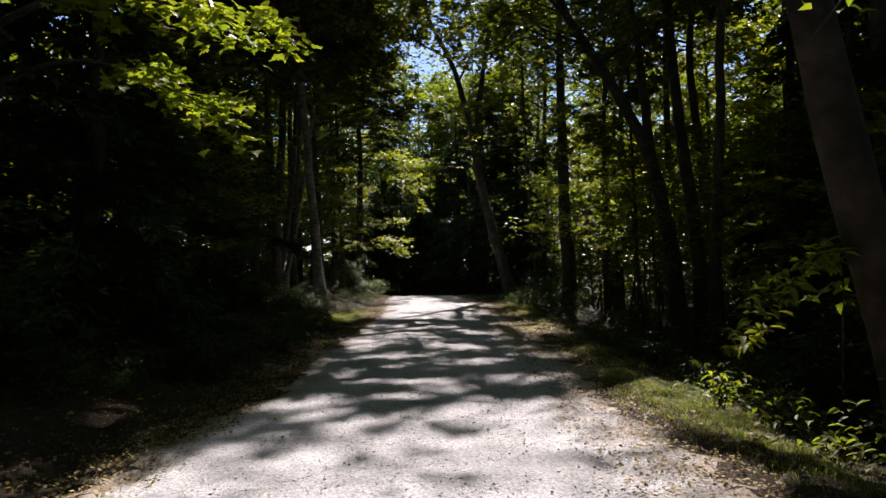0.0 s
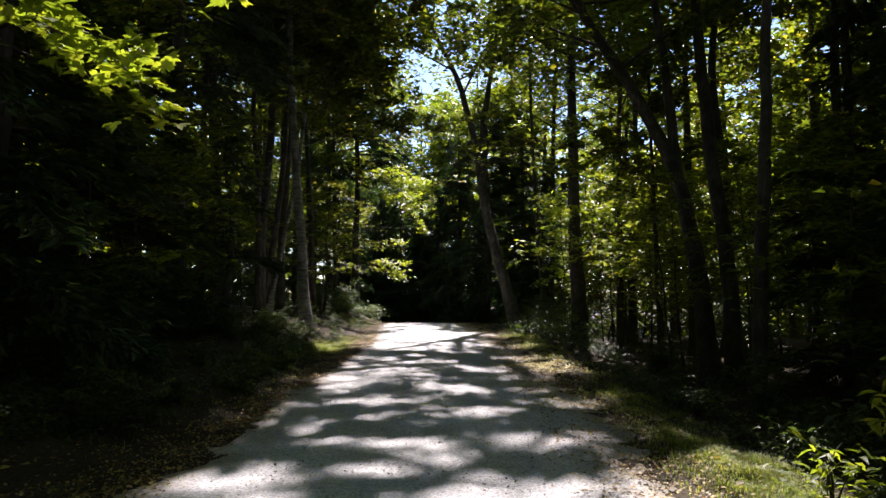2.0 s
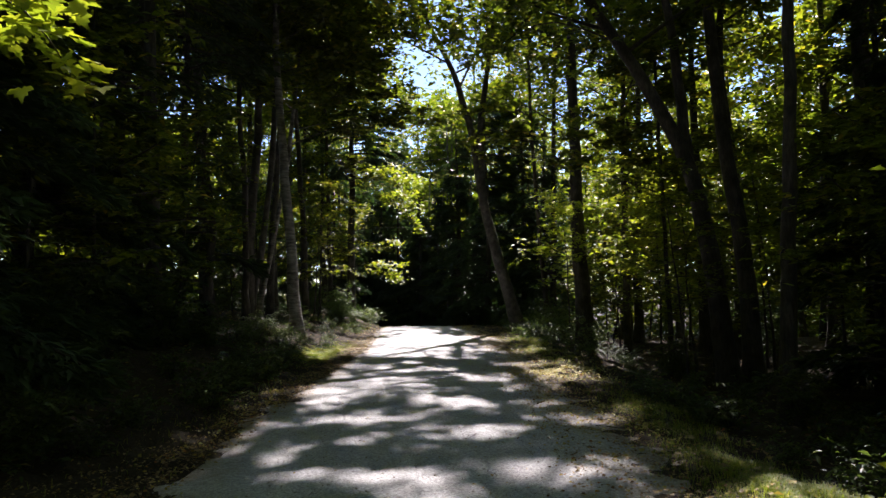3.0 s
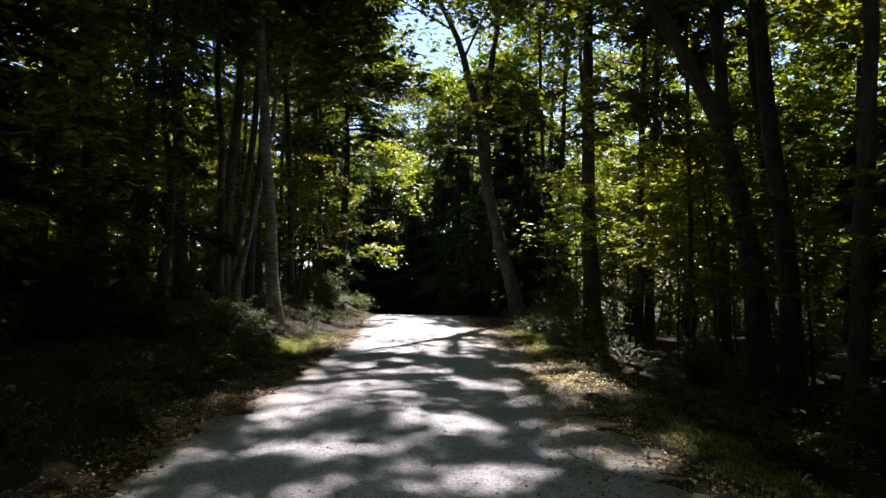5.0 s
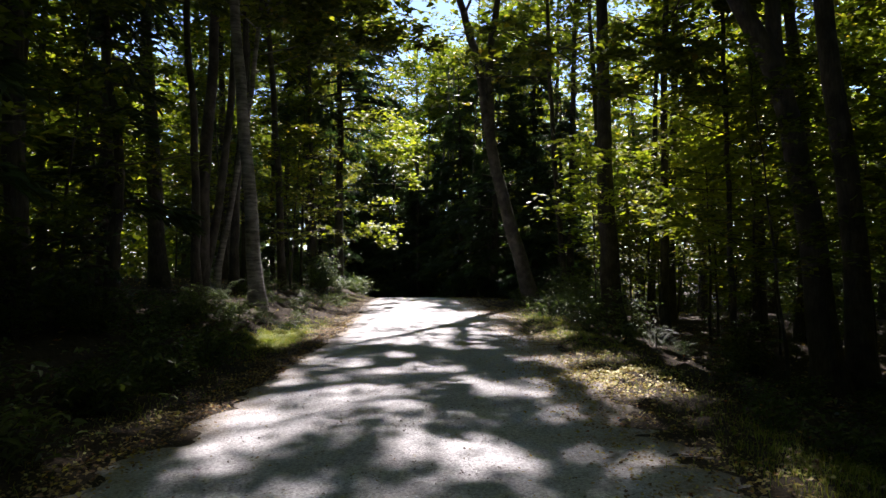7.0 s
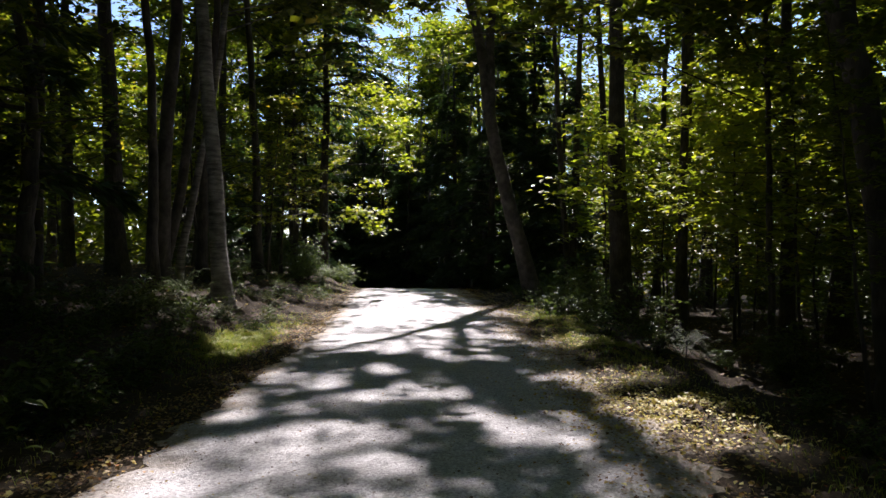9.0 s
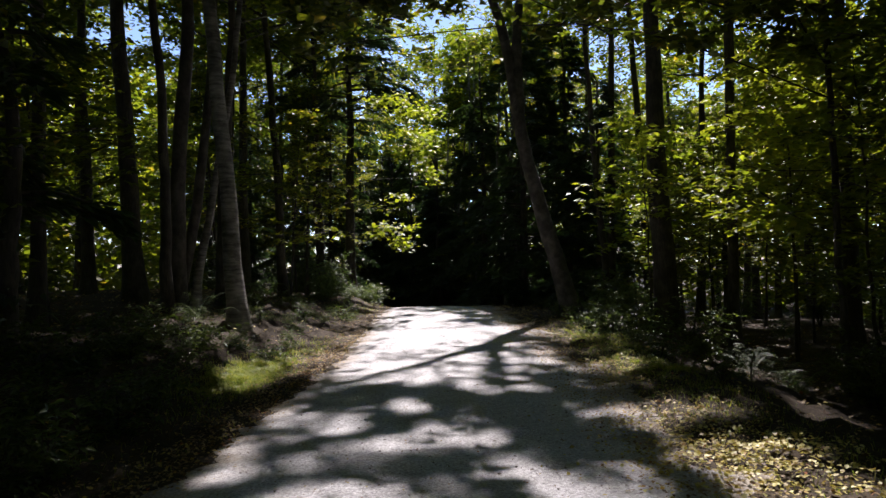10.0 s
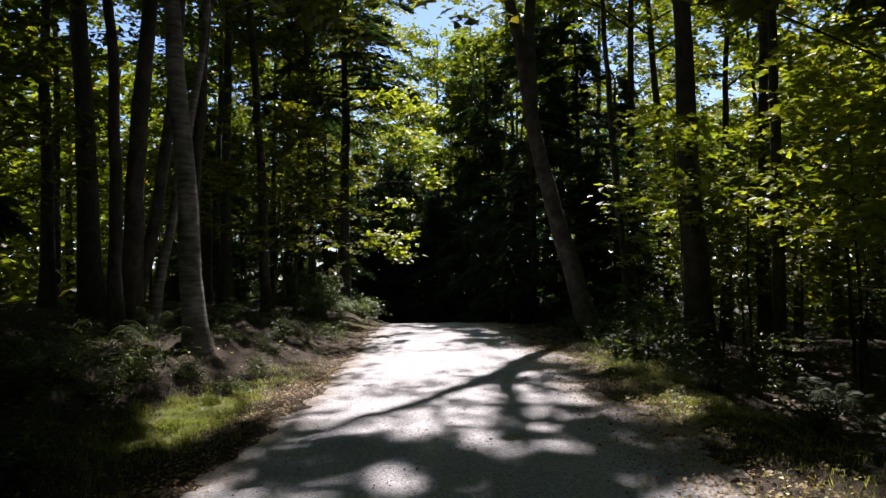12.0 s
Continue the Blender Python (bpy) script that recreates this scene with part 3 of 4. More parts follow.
# further trunks on both sides
for x, y, r, tall in [(-5.6, 31, .16, 18), (-7.5, 33, .2, 19), (-5.4, 35.5, .13, 16), (-9.3, 36, .22, 20), (-6.6, 40.5, .2, 19), (-8.6, 44, .22, 20), (-9.9, 46.5, .18, 18), (-7.4, 52, .22, 20), (-10.5, 40, .18, 18),
                      (5.0, 33.5, .17, 18), (7.0, 36, .2, 19), (4.4, 43, .2, 19), (6.4, 46, .22, 20), (3.0, 50, .2, 19), (9.6, 38, .2, 18), (11.5, 21, .22, 19), (9.4, 17.5, .17, 17),
                      (-7.2, 17.5, .18, 17), (-8.8, 21, .2, 19), (-6.4, 13.5, .17, 17), (-8.4, 10, .22, 19), (7.6, 11.5, .2, 18), (8.8, 7.5, .24, 19), (5.8, 14.5, .15, 16), (-8.5, 57, .2, 19), (3.6, 58, .22, 17)]:
    lx, ly = rng.normal(0, 0.35, 2)
    broadleaf([(x, y, 0), (x + lx * 0.4, y + ly * 0.4, tall * 0.35), (x + lx, y + ly, tall * 0.7)], r, tall, count=14, per=85)

broadleaf([(1.0, 53, 0), (0.9, 53, 6), (0.6, 53, 11)], 0.18, 17, leaf=M_BRIGHT_LEAF, low=0.55, count=22, length=2.8, per=130, size=0.24, label="sunlit yellow-green tree at the end of the lane", over=0)
conifer(-4.8, 38.4, 0.24, 19, 7.2, 3.3, "tall dark conifer with drooping branches over the lane")
# the tall western ones are added so that their crowns shade the bank
for x, y, t, w, lo in [(-5.0, 17.6, 5.2, 1.5, 0.5), (-7.0, 12.8, 14, 3.0, 1.0), (-6.4, 17.4, 15, 2.8, 5.5), (-6.7, 8.8, 13, 2.8, 1.0), (-6.9, 21.0, 16, 2.8, 7.0), (9.0, 14.6, 12, 2.4, 2.5), (8.0, 10.2, 11, 2.4, 1.0)]:
    conifer(x, y, 0.13, t, lo, w, "dark green hemlock with drooping sprays in the shade", 10, 0.26)
conifer(2.3, 36.5, 0.2, 11.5, 0.6, 2.5, "dense dark hemlock with branches down to the ground", 22)
conifer(4.3, 38.5, 0.2, 13, 0.8, 2.5, "dense dark hemlock at the bend of the lane", 20)
conifer(0.9, 42.0, 0.2, 12, 0.8, 2.2, "dense dark hemlock beyond the crest", carve=False)
hem = conifer(-0.6, 49.0, 0.18, 10.5, 0.6, 2.5, "dense dark hemlock closing the view beyond the crest", carve=False)
for x, y, k in [(1.8, 47.5, 1.05), (-2.4, 57.0, 1.0), (3.6, 53, 1.2), (-0.4, 57.5, 1.05), (6.0, 49, 1.1), (4.7, 34.2, 0.85), (-8.8, 47.5, 1.15), (-6.6, 53.5, 1.1), (-12.2, 42.5, 1.1), (8.0, 43.5, 1.0), (1.9, 43.8, 0.9), (-0.5, 53.5, 1.0), (-6.3, 42.2, 0.9), (-12.5, 49.8, 1.1), (-15.0, 54.0, 1.15), (-3.0, 50.5, 1.0), (-4.7, 53.2, 1.0), (-1.4, 47.4, 0.8), (-5.7, 56.5, 1.1), (-7.8, 77.0, 1.3), (-5.6, 78.5, 1.3), (-9.8, 78.0, 1.3), (-3.4, 76.5, 1.3)]:
    c = copy_thing(hem, pose(0, 0, 0))
    c.matrix_basis = pose(x, y, float(height(x, y)) - 0.15, 0, 0, x * 70) @ Matrix.Scale(k, 4)
shade_hem = conifer(-5.0, 9.4, 0.14, 8.5, 0.5, 2.0, "dark young hemlock in deep shade beside the lane", 16, 0.21)
for x, y, k in [(-5.9, 12.6, 1.0), (-7.4, 10.4, 1.1), (-6.4, 6.4, 1.0), (8.9, 16.4, 1.1), (7.6, 12.4, 0.95)]:
    c = copy_thing(shade_hem, pose(0, 0, 0))
    c.matrix_basis = pose(x, y, float(height(x, y)) - 0.15, 0, 0, x * 50) @ Matrix.Scale(k, 4)

# ---- wood further off, and unseen shade trees at the start: a few kinds repeated ----
kinds = [broadleaf([(60 + 8 * i, -60, 0), (60 + 8 * i + rng.normal(0, .3), -60, 6), (60 + 8 * i + rng.normal(0, .6), -60, 11)], 0.2 + 0.03 * i, 18 + i, count=13, per=85, size=0.36, low=0.25 + 0.05 * i, carve=False,
                   label="dark broadleaf tree filling out the wood around the lane") for i in range(4)]
# first six: out of view, added to dim skylight; last two: added for shade
spots = [(-4.6, 1.2), (4.8, 0.2), (-4.4, -4.5), (4.4, -5.0), (-4.3, -10), (4.3, -10.5), (13.2, 22.5), (14.8, 28.5), (12.6, 17.0), (18.0, 25.0), (17.0, 33.0), (15.0, 37.8), (20.0, 40.5)]
for _ in range(4000):
    # draws below y 4 stand unseen too and dim the sky behind the start
    x, y = rng.uniform(-25, 27), rng.uniform(-14, 76)
    near = (-11 < x < 11.5 and 4 < y < 60) or (abs(x + 0.5) < 4.0 and y <= 4) or (abs(x - float(middle(y))) < 5 and y > 55 and y < 70)
    if near or any((x - a) ** 2 + (y - b) ** 2 < 4.6 ** 2 for a, b in spots):
        continue
    spots.append((x, y))
    if len(spots) >= 65:
        break
for i, (x, y) in enumerate(spots):
    if i < 4:
        stand(kinds[i], x, y)
        tagged(kinds[i], group="trees of the wood")
    else:
        again(kinds[i % 4], x, y, None, rng.uniform(0.85, 1.15))

# the wood beyond: undergrowth all round, and a leaf roof added to shade it
def beyond(n, z0, z1, inner, outer):
    x, y = rng.uniform(-outer, outer, n), rng.uniform(-outer, outer, n) + 30
    k = np.maximum(np.abs(x - 0.5) / inner, np.abs(y - 30) / (inner * 1.9))
    keep = k > 1.1 + 0.05 * np.clip(wavy(x, y, FAR), -2, 2)
    x, y = x[keep], y[keep]
    return np.stack([x, y, rng.uniform(z0, z1, len(x)) + 1.2 * wavy(x, y, FAR)], 1)


FAR = waves_of([5, 9, 16], 41)
under = np.concatenate([beyond(120000, -3.0, 9.0, 17.5, 48), beyond(95000, -3.2, 3.5, 17.0, 50)])
outer = beyond(30000, -3.5, 11.0, 25.0, 70)
cover = beyond(150000, 9.5, 17.0, 19.0, 80)
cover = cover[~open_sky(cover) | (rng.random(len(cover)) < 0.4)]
v, f = joined([leaves(under, 0.55, 0.7, 0.6), leaves(outer, 1.8, 0.8, 0.7), leaves(cover, 0.95, 0.75, 0.5)])
tagged(part("far_woods", mesh_of("far_woods", v, f), M_LEAF), "dense dark green woods closing the view", "woods", kind="stuff")

# ---- understorey ----
young = [sapling([(0, 0, -0.1), (rng.normal(0, .15), rng.normal(0, .15), 2.2), (rng.normal(0, .4), rng.normal(0, .4), 4.2 + i)], 0.03 + 0.006 * i, 11 + 2 * i, 1.6 + 0.12 * i, 30, 0.165, "slim sapling with flat layers of green leaves") for i in range(4)]
low_bush = [bush(8, 1.5, 0.9, 24, 0.14, "leafy dark green shrub on the forest floor"), bush(7, 1.0, 0.7, 22, 0.12, "low leafy shrub on the forest floor"), bush(9, 2.1, 1.1, 28, 0.155, "tall leafy shrub under the trees")]
ferns = [fern("green fern with arching fronds"), fern("green fern with arching fronds")]
for i, k in enumerate(young):
    stand(k, 6.2 + i * 1.3, 31 + i * 1.7)
    tagged(k, group="saplings of the understorey")
for i, k in enumerate(low_bush):
    stand(k, -5.2 - i * 0.6, 12 + 2.2 * i)
    tagged(k, group="shrubs of the understorey")
for i, k in enumerate(ferns):
    stand(k, 4.3 + i * 0.7, 20.9 + i * 0.5)
    tagged(k, group="ferns")
for x, y, s in [(6.9, 29.2, 1.1), (8.2, 23.5, 1.1), (9.5, 29, 1.2), (8.6, 20.5, .9), (7.6, 34, 1.2), (10.4, 34, 1.2), (12, 26, 1.2), (11, 17, 1.1), (7.9, 14.8, 1),
                (-5.0, 29.5, .9), (-7.0, 29.6, 1.1), (-9.3, 25, 1.1), (-7.3, 22, 1), (-10.5, 21.5, 1.1), (-6.6, 36.5, 1.2), (-9, 32, 1.1), (-5.8, 43, 1.3), (-7.5, 58, 1.6), (-4.4, 58.5, 1.4), (-5.2, 16.5, .8), (-7, 19.5, 1),
                (-5.5, 11, .9), (-7.4, 8.5, 1), (-6.2, 5, .9), (6.2, 8.8, .9), (7.2, 6.0, 1.0), (6.4, 12.5, 1), (8.6, 10, 1.1), (-11, 14, 1.2), (-9.6, 17, 1.1), (5.2, 17.2, .7), (10.5, 13.5, 1.1), (5.6, 40.5, 1.2), (8.5, 41, 1.2), (12.5, 31, 1.2),
                (-4.9, 12.6, .9), (-5.6, 14.6, 1.0), (-4.7, 10.6, .8), (-12.5, 26, 1.2), (-13, 33, 1.2), (-11.8, 37, 1.2), (13.5, 22, 1.2), (0.6, 45, .9), (3.2, 45, 1.2), (0.5, 53, 1.3), (5, 52, 1.4)]:
    again(young[rng.integers(4)], x, y, None, s)
for _ in range(125):
    side = rng.choice([-1, 1])
    y = rng.uniform(5, 48)
    off = 2.55 + rng.exponential(2.3)
    x = float(middle(y)) + side * off + (0.75 if side > 0 else 0.0)
    if (abs(x - 3.1) < 1.0 and 5 < y < 9) or (-4.2 < x < 0 and (y < 8 or y > 23 or rng.random() < 0.4)) or (-4.6 < x < -2.2 and 17.5 < y < 23.5) or (1.2 < x < 3.3 and y > 9) or (3.0 < x < 8.0 and 13 < y < 28 and rng.random() < 0.45):
        continue
    k = rng.integers(3)
    near = 3.0 < x < 9.0 and 11 < y < 28 or -7.5 < x < -3.0 and 13 < y < 28
    again(low_bush[k], x, y, None, rng.uniform(0.55, 1.1) * (0.4 if off < 3.2 else 0.5 if near else 0.7 if off < 4 else 1.0))
for _ in range(34):
    side = rng.choice([-1, 1])
    y = rng.uniform(17, 36)
    again(ferns[rng.integers(2)], float(middle(y)) + side * rng.uniform(3.7, 7.0) + 0.6, y, None, rng.uniform(0.6, 1.1))

for x, y, t in [(7.2, 25.2, 7.0), (7.2, 22.2, 6.4), (8.3, 27.4, 7.6), (9.4, 22.6, 6.6), (6.0, 30.2, 6.2), (9.2, 18.4, 6.0)]:
    z = float(height(x, y)) - 0.1
    sapling([(x, y, z), (x - 0.1, y, z + t * 0.5), (x - 0.35, y - 0.1, z + t)], 0.045, 18, 2.0, 24, 0.23, "slim maple spreading flat sunlit leaf sprays", M_BRIGHT_LEAF, low=0.4, spread=0.5, flat=0.09)

z = float(height(4.5, 26.6)) - 0.1
sapling([(4.5, 26.6, z), (4.4, 26.6, 2.5), (4.2, 26.5, 5.2)], 0.03, 7, 1.5, 26, 0.2, "thin maple with a few flat sunlit sprays", M_BRIGHT_LEAF, low=0.55, spread=0.45, flat=0.07)

# maple beside the lane's end whose sunlit sprays hang over it
hung = sapling([(-5.7, 34.4, 0.5), (-5.6, 34.3, 3.5), (-5.4, 34.2, 8.5)], 0.07, 10, 1.5, 34, 0.2, "young maple with bright sunlit yellow-green sprays", M_LEAF, low=0.35, spread=0.45, flat=0.12, name="maple_sapling")
o = np.array(hung.location)
spots_h = []
for start, end, wide, tall_s, n in [((-5.5, 34.3, 5.6), (-1.4, 32.0, 6.2), 0.62, 0.2, 520), ((-5.6, 34.3, 4.2), (-1.05, 32.0, 4.35), 0.22, 0.16, 70), ((-5.6, 34.3, 2.6), (-2.15, 32.0, 2.6), 0.42, 0.24, 330), ((-5.5, 34.3, 6.4), (-2.4, 32.6, 7.0), 0.5, 0.2, 200)]:
    start, end = np.array(start), np.array(end)
    line = curve_path([start, (start + end) / 2 + np.array([0, 0, 0.25]), end], 8)
    v, f = tube(line, np.linspace(0.022, 0.005, 8), 5)
    part("limb", mesh_of("limb", v - o, f), M_BARK, hung, smooth=True)
    knots = end + rng.normal(0, 1, (7, 3)) * np.array([wide, wide, tall_s * 1.6]) * 0.8
    spots_h.append(knots[rng.integers(0, 7, n)] + rng.normal(0, 1, (n, 3)) * np.array([wide * 0.5, wide * 0.5, 0.07]))
# sprays get a brighter leaf colour than the crown, to look sunlit
v, f = leaves(np.concatenate(spots_h), 0.17, 0.75, 0.4, None, 0.2)
part("spray_foliage", mesh_of("spray_foliage", v - o, f), M_BRIGHT_LEAF, hung, "bright yellow-green leaf sprays")

edge_plants = [bush(6, 0.55, 0.4, 12, 0.10, "low weedy plant on the verge", M_SHRUB, 0.45), bush(7, 0.75, 0.5, 12, 0.13, "knee-high weedy plant with long leaves", M_SHRUB, 0.36, "weed", LANCE_SHAPE, LANCE_FACES)]
for i, k in enumerate(edge_plants):
    stand(k, 2.9 + 0.45 * i, 23.7 + i)
    tagged(k, group="low plants of the verge")
for _ in range(120):
    side = rng.choice([-1, 1])
    y = rng.uniform(7, 37)
    x = float(middle(y)) + (-2.35 - rng.gamma(1.5, 0.45) if side < 0 else 3.6 + rng.gamma(1.5, 0.45) - 0.25 * (y > 26))
    if (-3.7 < x < -2.5 and 17.3 < y < 20.8) or (side < 0 and y > 21 and rng.random() < 0.85) or (side < 0 and y < 8.5):
        continue
    if side > 0 and y > 13 and rng.random() < 0.5:
        continue
    again(edge_plants[rng.integers(2)], x, y, None, rng.uniform(0.4, 0.8))
for x, y, k in [(3.5, 24.4, 0.9), (3.0, 24.6, 0.8), (2.7, 25.0, 0.7), (4.0, 25.4, 1.1)]:
    again(edge_plants[1], x, y, None, k)
for _ in range(75):
    y = rng.uniform(15, 33) if rng.random() < 0.7 else rng.uniform(4.8, 12)
    x = -3.35 - rng.gamma(1.6, 0.6)
    if x > -3.7 and 17.8 < y < 21.2:
        continue
    again(edge_plants[0], x, y, None, rng.uniform(0.45, 0.9) * (0.55 if y > 21 else 1.0))
for x, y, k in [(11.0, 27.0, 1.1), (12.4, 29.2, 1.2), (13.6, 31.8, 1.2), (10.6, 24.6, 1.0), (14.2, 26.0, 1.2), (15.2, 34.5, 1.2), (12.0, 33.5, 1.1), (-4.7, 11.2, 0.8), (-5.3, 13.2, 0.9), (-4.8, 15.0, 0.7), (-5.9, 10.2, 0.9), (-6.2, 15.4, 0.9)]:
    again(low_bush[2], x, y, None, k)
mound = bush(14, 1.0, 0.9, 24, 0.13, "pale leafy bush at the end of the lane", M_SHRUB, 0.45)
stand(mound, -3.75, 36.2, None, 0.8)
again(mound, -4.7, 35.6, None, 0.6)
for x, y, k in [(-3.5, 23.6, 0.4), (-3.9, 25.2, 0.5), (-3.4, 26.6, 0.4), (-4.3, 27.6, 0.6), (-3.7, 29.4, 0.45), (-4.4, 30.8, 0.6), (-3.9, 32.6, 0.5), (-3.8, 21.6, 0.45), (-4.3, 19.8, 0.6), (-4.1, 17.6, 0.6), (-3.8, 16.2, 0.5),
                (-4.2, 6.6, 0.5), (-4.8, 7.6, 0.6), (-3.9, 8.4, 0.5), (-4.7, 5.5, 0.5), (-3.6, 7.4, 0.35)]:
    again(low_bush[1], x, y, None, k * (0.5 if y > 20 else 0.8))

# ---- maple boughs that hang over the lane near its start ----
bough = [(curve_path([(-5.2, 7.6, 4.3), (-3.9, 7.3, 4.75), (-2.8, 7.2, 4.35), (-1.95, 7.2, 4.2)], 9), np.linspace(0.05, 0.008, 9)),
         (curve_path([(-5.3, 7.6, 3.6), (-4.0, 7.3, 3.95), (-3.15, 7.2, 3.6), (-2.45, 7.2, 3.24)], 9), np.linspace(0.04, 0.006, 9))]
twigs, spots_m = [], []
for line, _ in bough:
    for k in ((3, 4, 5, 6, 7, 8) if line[-1][2] > 4 else (5, 6, 7, 8)):
        for s in (-1, 1):
            e = line[k] + np.array([rng.uniform(0.1, 0.45), s * rng.uniform(0.25, 0.7), rng.uniform(-0.35, 0.05)])
            w = curve_path([line[k], (line[k] + e) / 2 + np.array([0, 0, 0.06]), e], 6)
            twigs.append((w, np.linspace(0.008, 0.003, 6)))
            n = 36
            c = w[rng.integers(1, 6, n)] + rng.normal(0, 1, (n, 3)) * np.array([0.11, 0.11, 0.05])
            spots_m.append(c)
at = np.concatenate(spots_m)
mb = broadleaf([(-5.5, 7.7, 0), (-5.4, 7.6, 3), (-5.3, 7.6, 6)], 0.2, 16, label="maple with sunlit yellow-green boughs over the lane", low=0.6, count=10)
o = np.array(mb.location)
for line, rad in bough + twigs:
    v, f = tube(line, rad, 5)
    part("limb", mesh_of("limb", v - o, f), M_BARK, mb, smooth=True)
v, f = leaves(at, 0.16, 1.0, 0.4, None, 0.25, MAPLE_SHAPE, MAPLE_FACES)
part("bough_foliage", mesh_of("bough_foliage", v - o, f), M_BRIGHT_LEAF, mb, "large sunlit maple leaves")

# ---- low twig of the beech, near the lane's start ----
o = np.array(beech.location)
twig = curve_path([(3.4, 6.1, 3.5), (2.8, 4.6, 3.3), (2.2, 3.5, 2.95), (1.8, 3.0, 2.72)], 10)
v, f = tube(twig, np.linspace(0.016, 0.003, 10), 5)
part("limb", mesh_of("limb", v - o, f), M_BARK, beech, smooth=True)
at = twig[rng.integers(5, 10, 22)] + rng.normal(0, 1, (22, 3)) * np.array([0.1, 0.1, 0.04])
v, f = leaves(at, 0.11, 0.5, 0.4, None, 0.2, LANCE_SHAPE, LANCE_FACES)
part("twig_foliage", mesh_of("twig_foliage", v - o, f), M_BRIGHT_LEAF, beech, "yellow-green beech leaves")

# ---- shrub with long leaves at the foot of the beech ----
arch = empty_at("sapling", (4.05, 6.9, -0.55))
o = np.array(arch.location)
stem = curve_path([(4.05, 6.9, -0.55), (4.0, 6.7, 1.0), (3.75, 6.3, 1.75), (3.25, 6.1, 1.35), (2.62, 5.9, 0.78)], 20)
v, f = tube(stem, np.linspace(0.016, 0.003, 20), 6)
part("trunk", mesh_of("trunk", v - o, f), M_BARK, arch, smooth=True)
spots_a = []
for k in range(9, 20):
    for sd in (-1, 1):
        e = stem[k] + np.array([rng.uniform(-0.2, 0.0), sd * rng.uniform(0.12, 0.36), rng.uniform(-0.16, 0.02)])
        w = curve_path([stem[k], (stem[k] + e) / 2 + np.array([0, 0, 0.03]), e], 5)
        v, f = tube(w, np.linspace(0.004, 0.002, 5), 4)
        part("limb", mesh_of("limb", v - o, f), M_BARK, arch)
        spots_a.append(w[[1, 1, 2, 2, 3, 3, 3, 4, 4, 4]] + rng.normal(0, 0.04, (10, 3)))
v, f = leaves(np.concatenate(spots_a), 0.145, 0.38, 0.45, None, 0.2, LANCE_SHAPE, LANCE_FACES)
part("crown", mesh_of("crown", v - o, f), M_BRIGHT_LEAF, arch)
tagged(arch, "arching sapling with bright long leaves beside the beech", "sapling")
for x, y, t, s, st in [(2.95, 7.2, 0.5, 0.25, 4), (3.6, 7.0, 0.4, 0.35, 5), (3.35, 5.7, 0.32, 0.4, 6), (3.9, 5.3, 0.3, 0.4, 5)]:
    b = bush(st, t, s, 6, 0.12, "low long-leaved weed at the foot of the beech", M_BRIGHT_LEAF, 0.38, "weed", LANCE_SHAPE, LANCE_FACES)
    stand(b, x, y, 0)

# ---- low growth and litter ----
def scatter(count, pick, y0, y1):
    y = rng.uniform(y0, y1, count)
    x = pick(y)
    return x, y


def verge(n, spread):
    side = rng.choice([-1, 1], n)
    return lambda y: middle(y) + side * (1.35 + rng.gamma(1.7, spread, n)) + np.where(side > 0, 0.2, -0.1)


x, y = scatter(24000, verge(24000, 0.5), 2.5, 36)
p = np.stack([x, y, height(x, y) + rng.uniform(0.012, 0.045, len(x))], 1)
p = p[(p[:, 0] > -2.5) | (p[:, 1] < 9) | (rng.random(len(p)) < 0.25)]
v, f = leaves(p, 0.036, 0.75, 0.35)
tagged(part("fallen_leaves", mesh_of("fallen_leaves", v, f), M_LITTER), "brown and yellow fallen leaves along the verges", "leaves", kind="stuff")
n = 9000
y = rng.uniform(3, 34, n)
side = rng.random(n) < 0.72
x = middle(y) + np.where(side, rng.normal(2.3, 0.5, n), rng.normal(-1.95, 0.28, n))
p = np.stack([x, y, height(x, y) + rng.uniform(0.02, 0.05, n)], 1)
v, f = leaves(p, 0.032, 0.8, 0.4)
tagged(part("edge_leaves", mesh_of("edge_leaves", v, f), M_LITTER), "dry tan and yellow leaves along the lane's edges", "leaves", kind="stuff")
y = np.concatenate([rng.normal(15.6, 0.8, 2000), rng.normal(20.3, 0.9, 500), rng.normal(11.2, 1.0, 400), rng.normal(12.0, 1.2, 160)])
x = np.concatenate([rng.normal(2.05, 0.45, 2000), rng.normal(2.2, 0.35, 500), rng.normal(2.0, 0.4, 400), rng.normal(-2.45, 0.2, 160)])
p = np.stack([x, y, height(x, y) + rng.uniform(0.03, 0.06, len(x))], 1)
v, f = leaves(p, 0.04, 0.8, 0.4)
tagged(part("yellow_leaves", mesh_of("yellow_leaves", v, f), M_YELLOW), "fresh yellow leaves lying in patches on the verge", "leaves", kind="stuff")
n = 3500
y = rng.uniform(4, 24, n)
x = middle(y) - 1.75 + rng.normal(0, 0.16, n) - 0.4 * (1 - smooth_step(4.5, 8.5, y))
p = np.stack([x, y, height(x, y) + rng.uniform(0.02, 0.045, n)], 1)
v, f = leaves(p, 0.036, 0.8, 0.4)
tagged(part("edge_leaves", mesh_of("edge_leaves", v, f), M_LITTER), "tan leaves gathered along the gravel's bank side", "leaves", kind="stuff")
x, y = rng.uniform(-2.0, 1.5, 2600), rng.uniform(2.5, 30, 2600)
p = np.stack([x, y, height(x, y) + 0.046], 1)
v, f = leaves(p, 0.022, 0.75, 0.3)
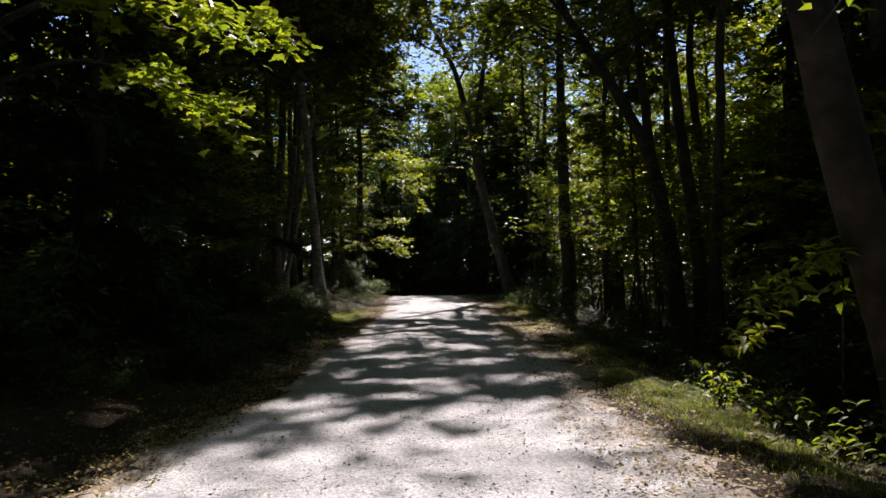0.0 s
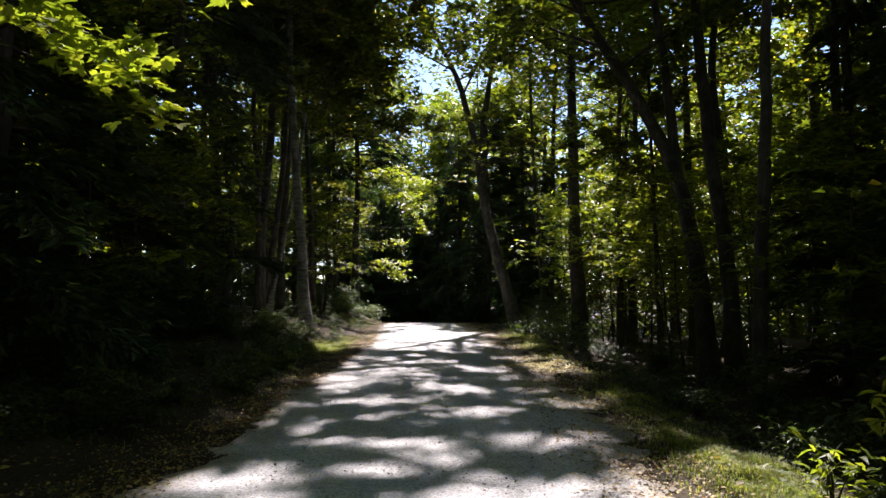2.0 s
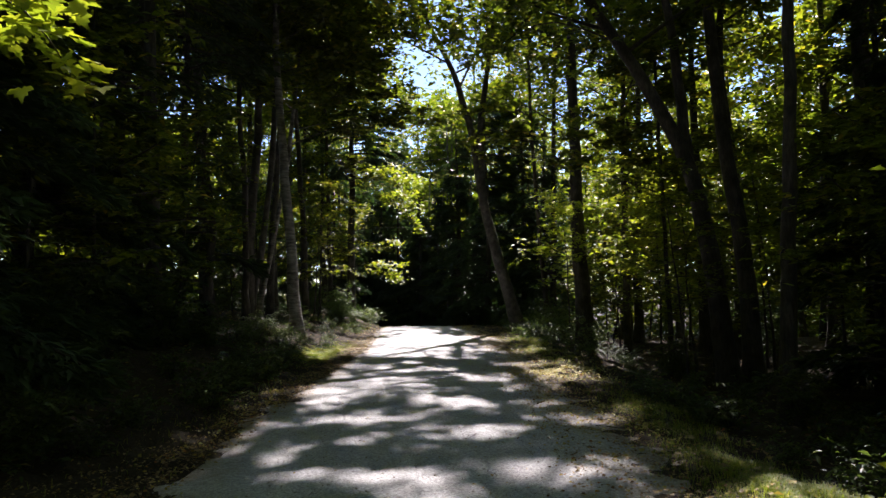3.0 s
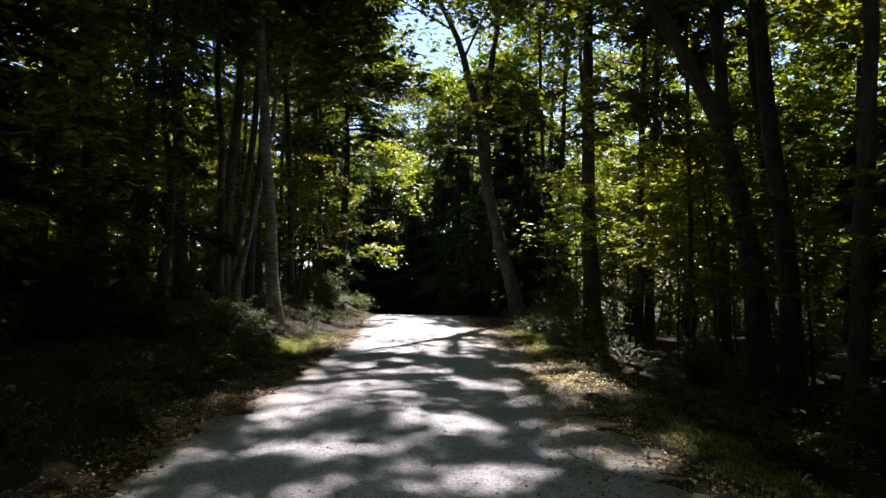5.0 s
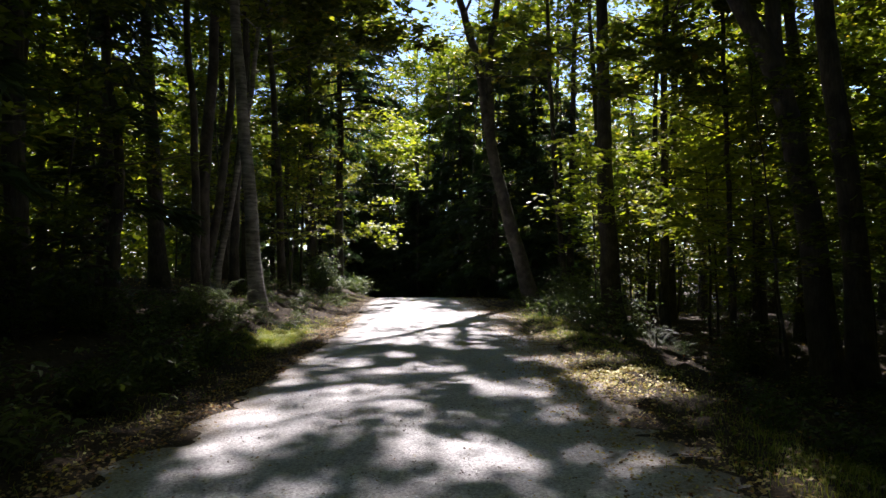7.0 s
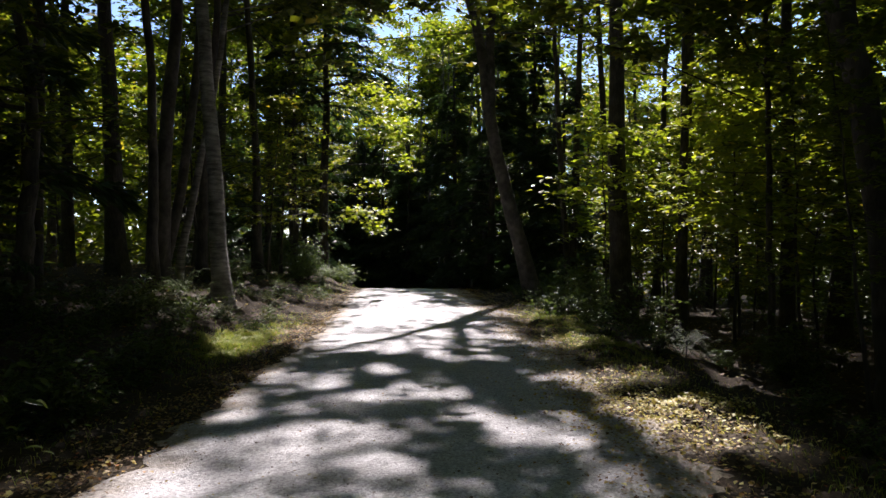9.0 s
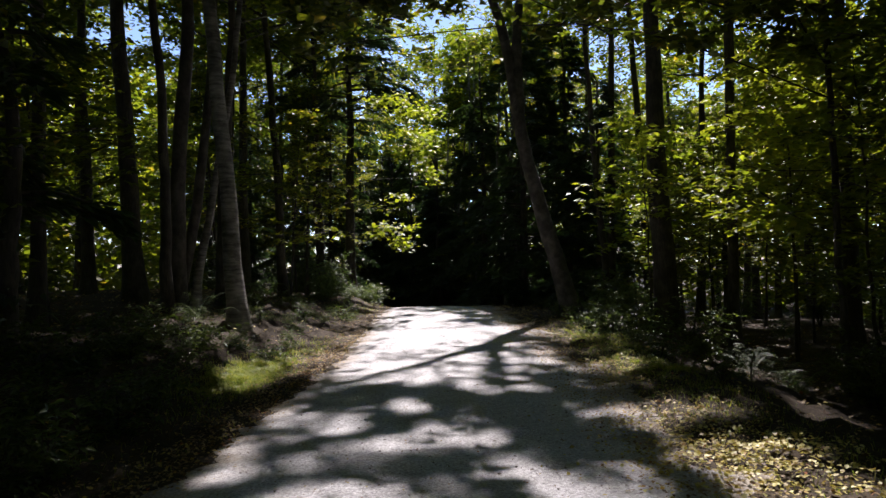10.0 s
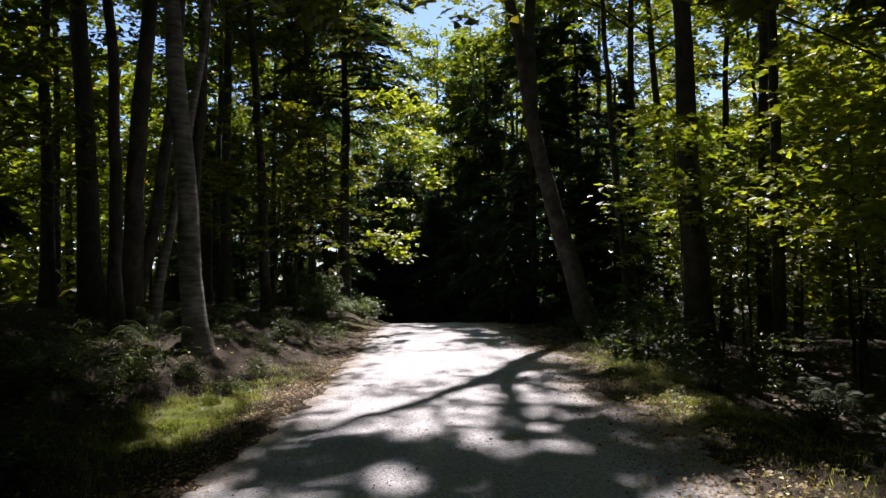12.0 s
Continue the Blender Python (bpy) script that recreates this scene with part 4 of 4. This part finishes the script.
tagged(part("stray_leaves", mesh_of("stray_leaves", v, f), M_LITTER), "small dry leaves strewn on the gravel", "leaves", kind="stuff")
n = 11000
x, y = rng.uniform(-12, 12, n), rng.uniform(3, 40, n)
keep = np.abs(x - middle(y)) > 2.6
x, y = x[keep], y[keep]
p = np.stack([x, y, height(x, y) + rng.uniform(0.01, 0.05, len(x))], 1)
v, f = leaves(p, 0.08, 0.7, 0.4)
tagged(part("leaf_litter", mesh_of("leaf_litter", v, f), M_LITTER), "brown leaf litter under the trees", "leaves", kind="stuff")


def blades(x, y, tall):
    n = len(x)
    th = rng.uniform(0, 2 * np.pi, n)
    d = np.stack([np.cos(th), np.sin(th), np.zeros(n)], 1)
    s = np.stack([-np.sin(th), np.cos(th), np.zeros(n)], 1) * 0.0026
    h = (tall * rng.uniform(0.5, 1.2, n))[:, None]
    b = np.stack([x, y, height(x, y) - 0.01], 1)
    m = b + d * h * 0.35 + np.array([0, 0, 1]) * h * 0.7
    e = b + d * h * 1.0 + np.array([0, 0, 1]) * h * 0.72
    v = np.stack([b - s, b + s, m + s * 0.8, m - s * 0.8, e], 1).reshape(-1, 3)
    f = (np.array([[0, 1, 2], [0, 2, 3], [3, 2, 4]])[None] + (np.arange(n) * 5)[:, None, None]).reshape(-1, 3)
    return v, f


gx, gy, gh = [], [], []
for cx, cy, sx, sy, n, h in [(2.65, 7.8, .3, 1.1, 14000, .085), (-3.0, 19.6, .22, .8, 13000, .09), (-2.9, 22.5, .25, 1.0, 1200, .09), (2.6, 20.6, .35, 1.6, 5000, .1), (2.6, 24, .35, 1.6, 5000, .1), (2.8, 11.8, .3, .9, 2500, .11), (2.7, 16, .4, 2.5, 1500, .09), (-2.5, 6.0, .3, 1.5, 700, .07), (2.9, 5.2, .3, 1.0, 1500, .09), (-2.9, 14, .3, 3, 900, .09), (-3.4, 32, .3, 2.5, 800, .1)]:
    gx.append(rng.normal(cx, sx, n)), gy.append(rng.normal(cy, sy, n)), gh.append(np.full(n, h))
gx, gy, gh = np.concatenate(gx), np.concatenate(gy), np.concatenate(gh)
v, f = blades(gx, gy, gh)
tagged(part("grass", mesh_of("grass", v, f), M_GRASS), "short green grass tufts on the verges", "grass", kind="stuff")

stem = part("broken_stem", mesh_of("broken_stem", *tube(curve_path([(0, 0, -0.05), (0.01, 0, 0.15), (0.0, 0.01, 0.34)], 6), [0.016, 0.015, 0.014, 0.014, 0.013, 0.006], 7)), M_BIRCH)
stand(tagged(stem, "short pale broken stem standing among ferns", "stem"), 4.35, 20.8)

# loose stones of the gravel
n = 7500
y = 2.6 + 26 * rng.beta(1.0, 2.2, n)
x = middle(y) + 0.2 + rng.normal(0, 1.0, n)
keep = np.abs(x - middle(y)) < 2.1
x, y = x[keep], y[keep]
n = len(x)
octa = np.array([[1, 0, 0], [0, 1, 0], [-1, 0, 0], [0, -1, 0], [0, 0, 0.7], [0, 0, -0.7]], float)
of = np.array([[0, 1, 4], [1, 2, 4], [2, 3, 4], [3, 0, 4], [1, 0, 5], [2, 1, 5], [3, 2, 5], [0, 3, 5]])
th = rng.uniform(0, 6.28, n)
s = rng.gamma(2.0, 0.0018, n) + 0.003
rot = np.stack([np.stack([np.cos(th), -np.sin(th), 0 * th], 1), np.stack([np.sin(th), np.cos(th), 0 * th], 1), np.stack([0 * th, 0 * th, 1 + 0 * th], 1)], 1)
v = np.einsum("nij,kj->nki", rot, octa) * (s[:, None] * rng.uniform(0.6, 1.4, (n, 3)))[:, None]
off = np.where(x < middle(y), (middle(y) - x) / 1.85, (x - middle(y)) / 2.75)
v += np.stack([x, y, height(x, y) + 0.04 - 0.075 * np.minimum(off, 1) ** 4 + 0.001], 1)[:, None]
f = (of[None] + (np.arange(n) * 6)[:, None, None]).reshape(-1, 3)
tagged(part("loose_gravel", mesh_of("loose_gravel", v.reshape(-1, 3), f), M_STONE), "loose pale gravel stones on the lane", "gravel", kind="stuff")
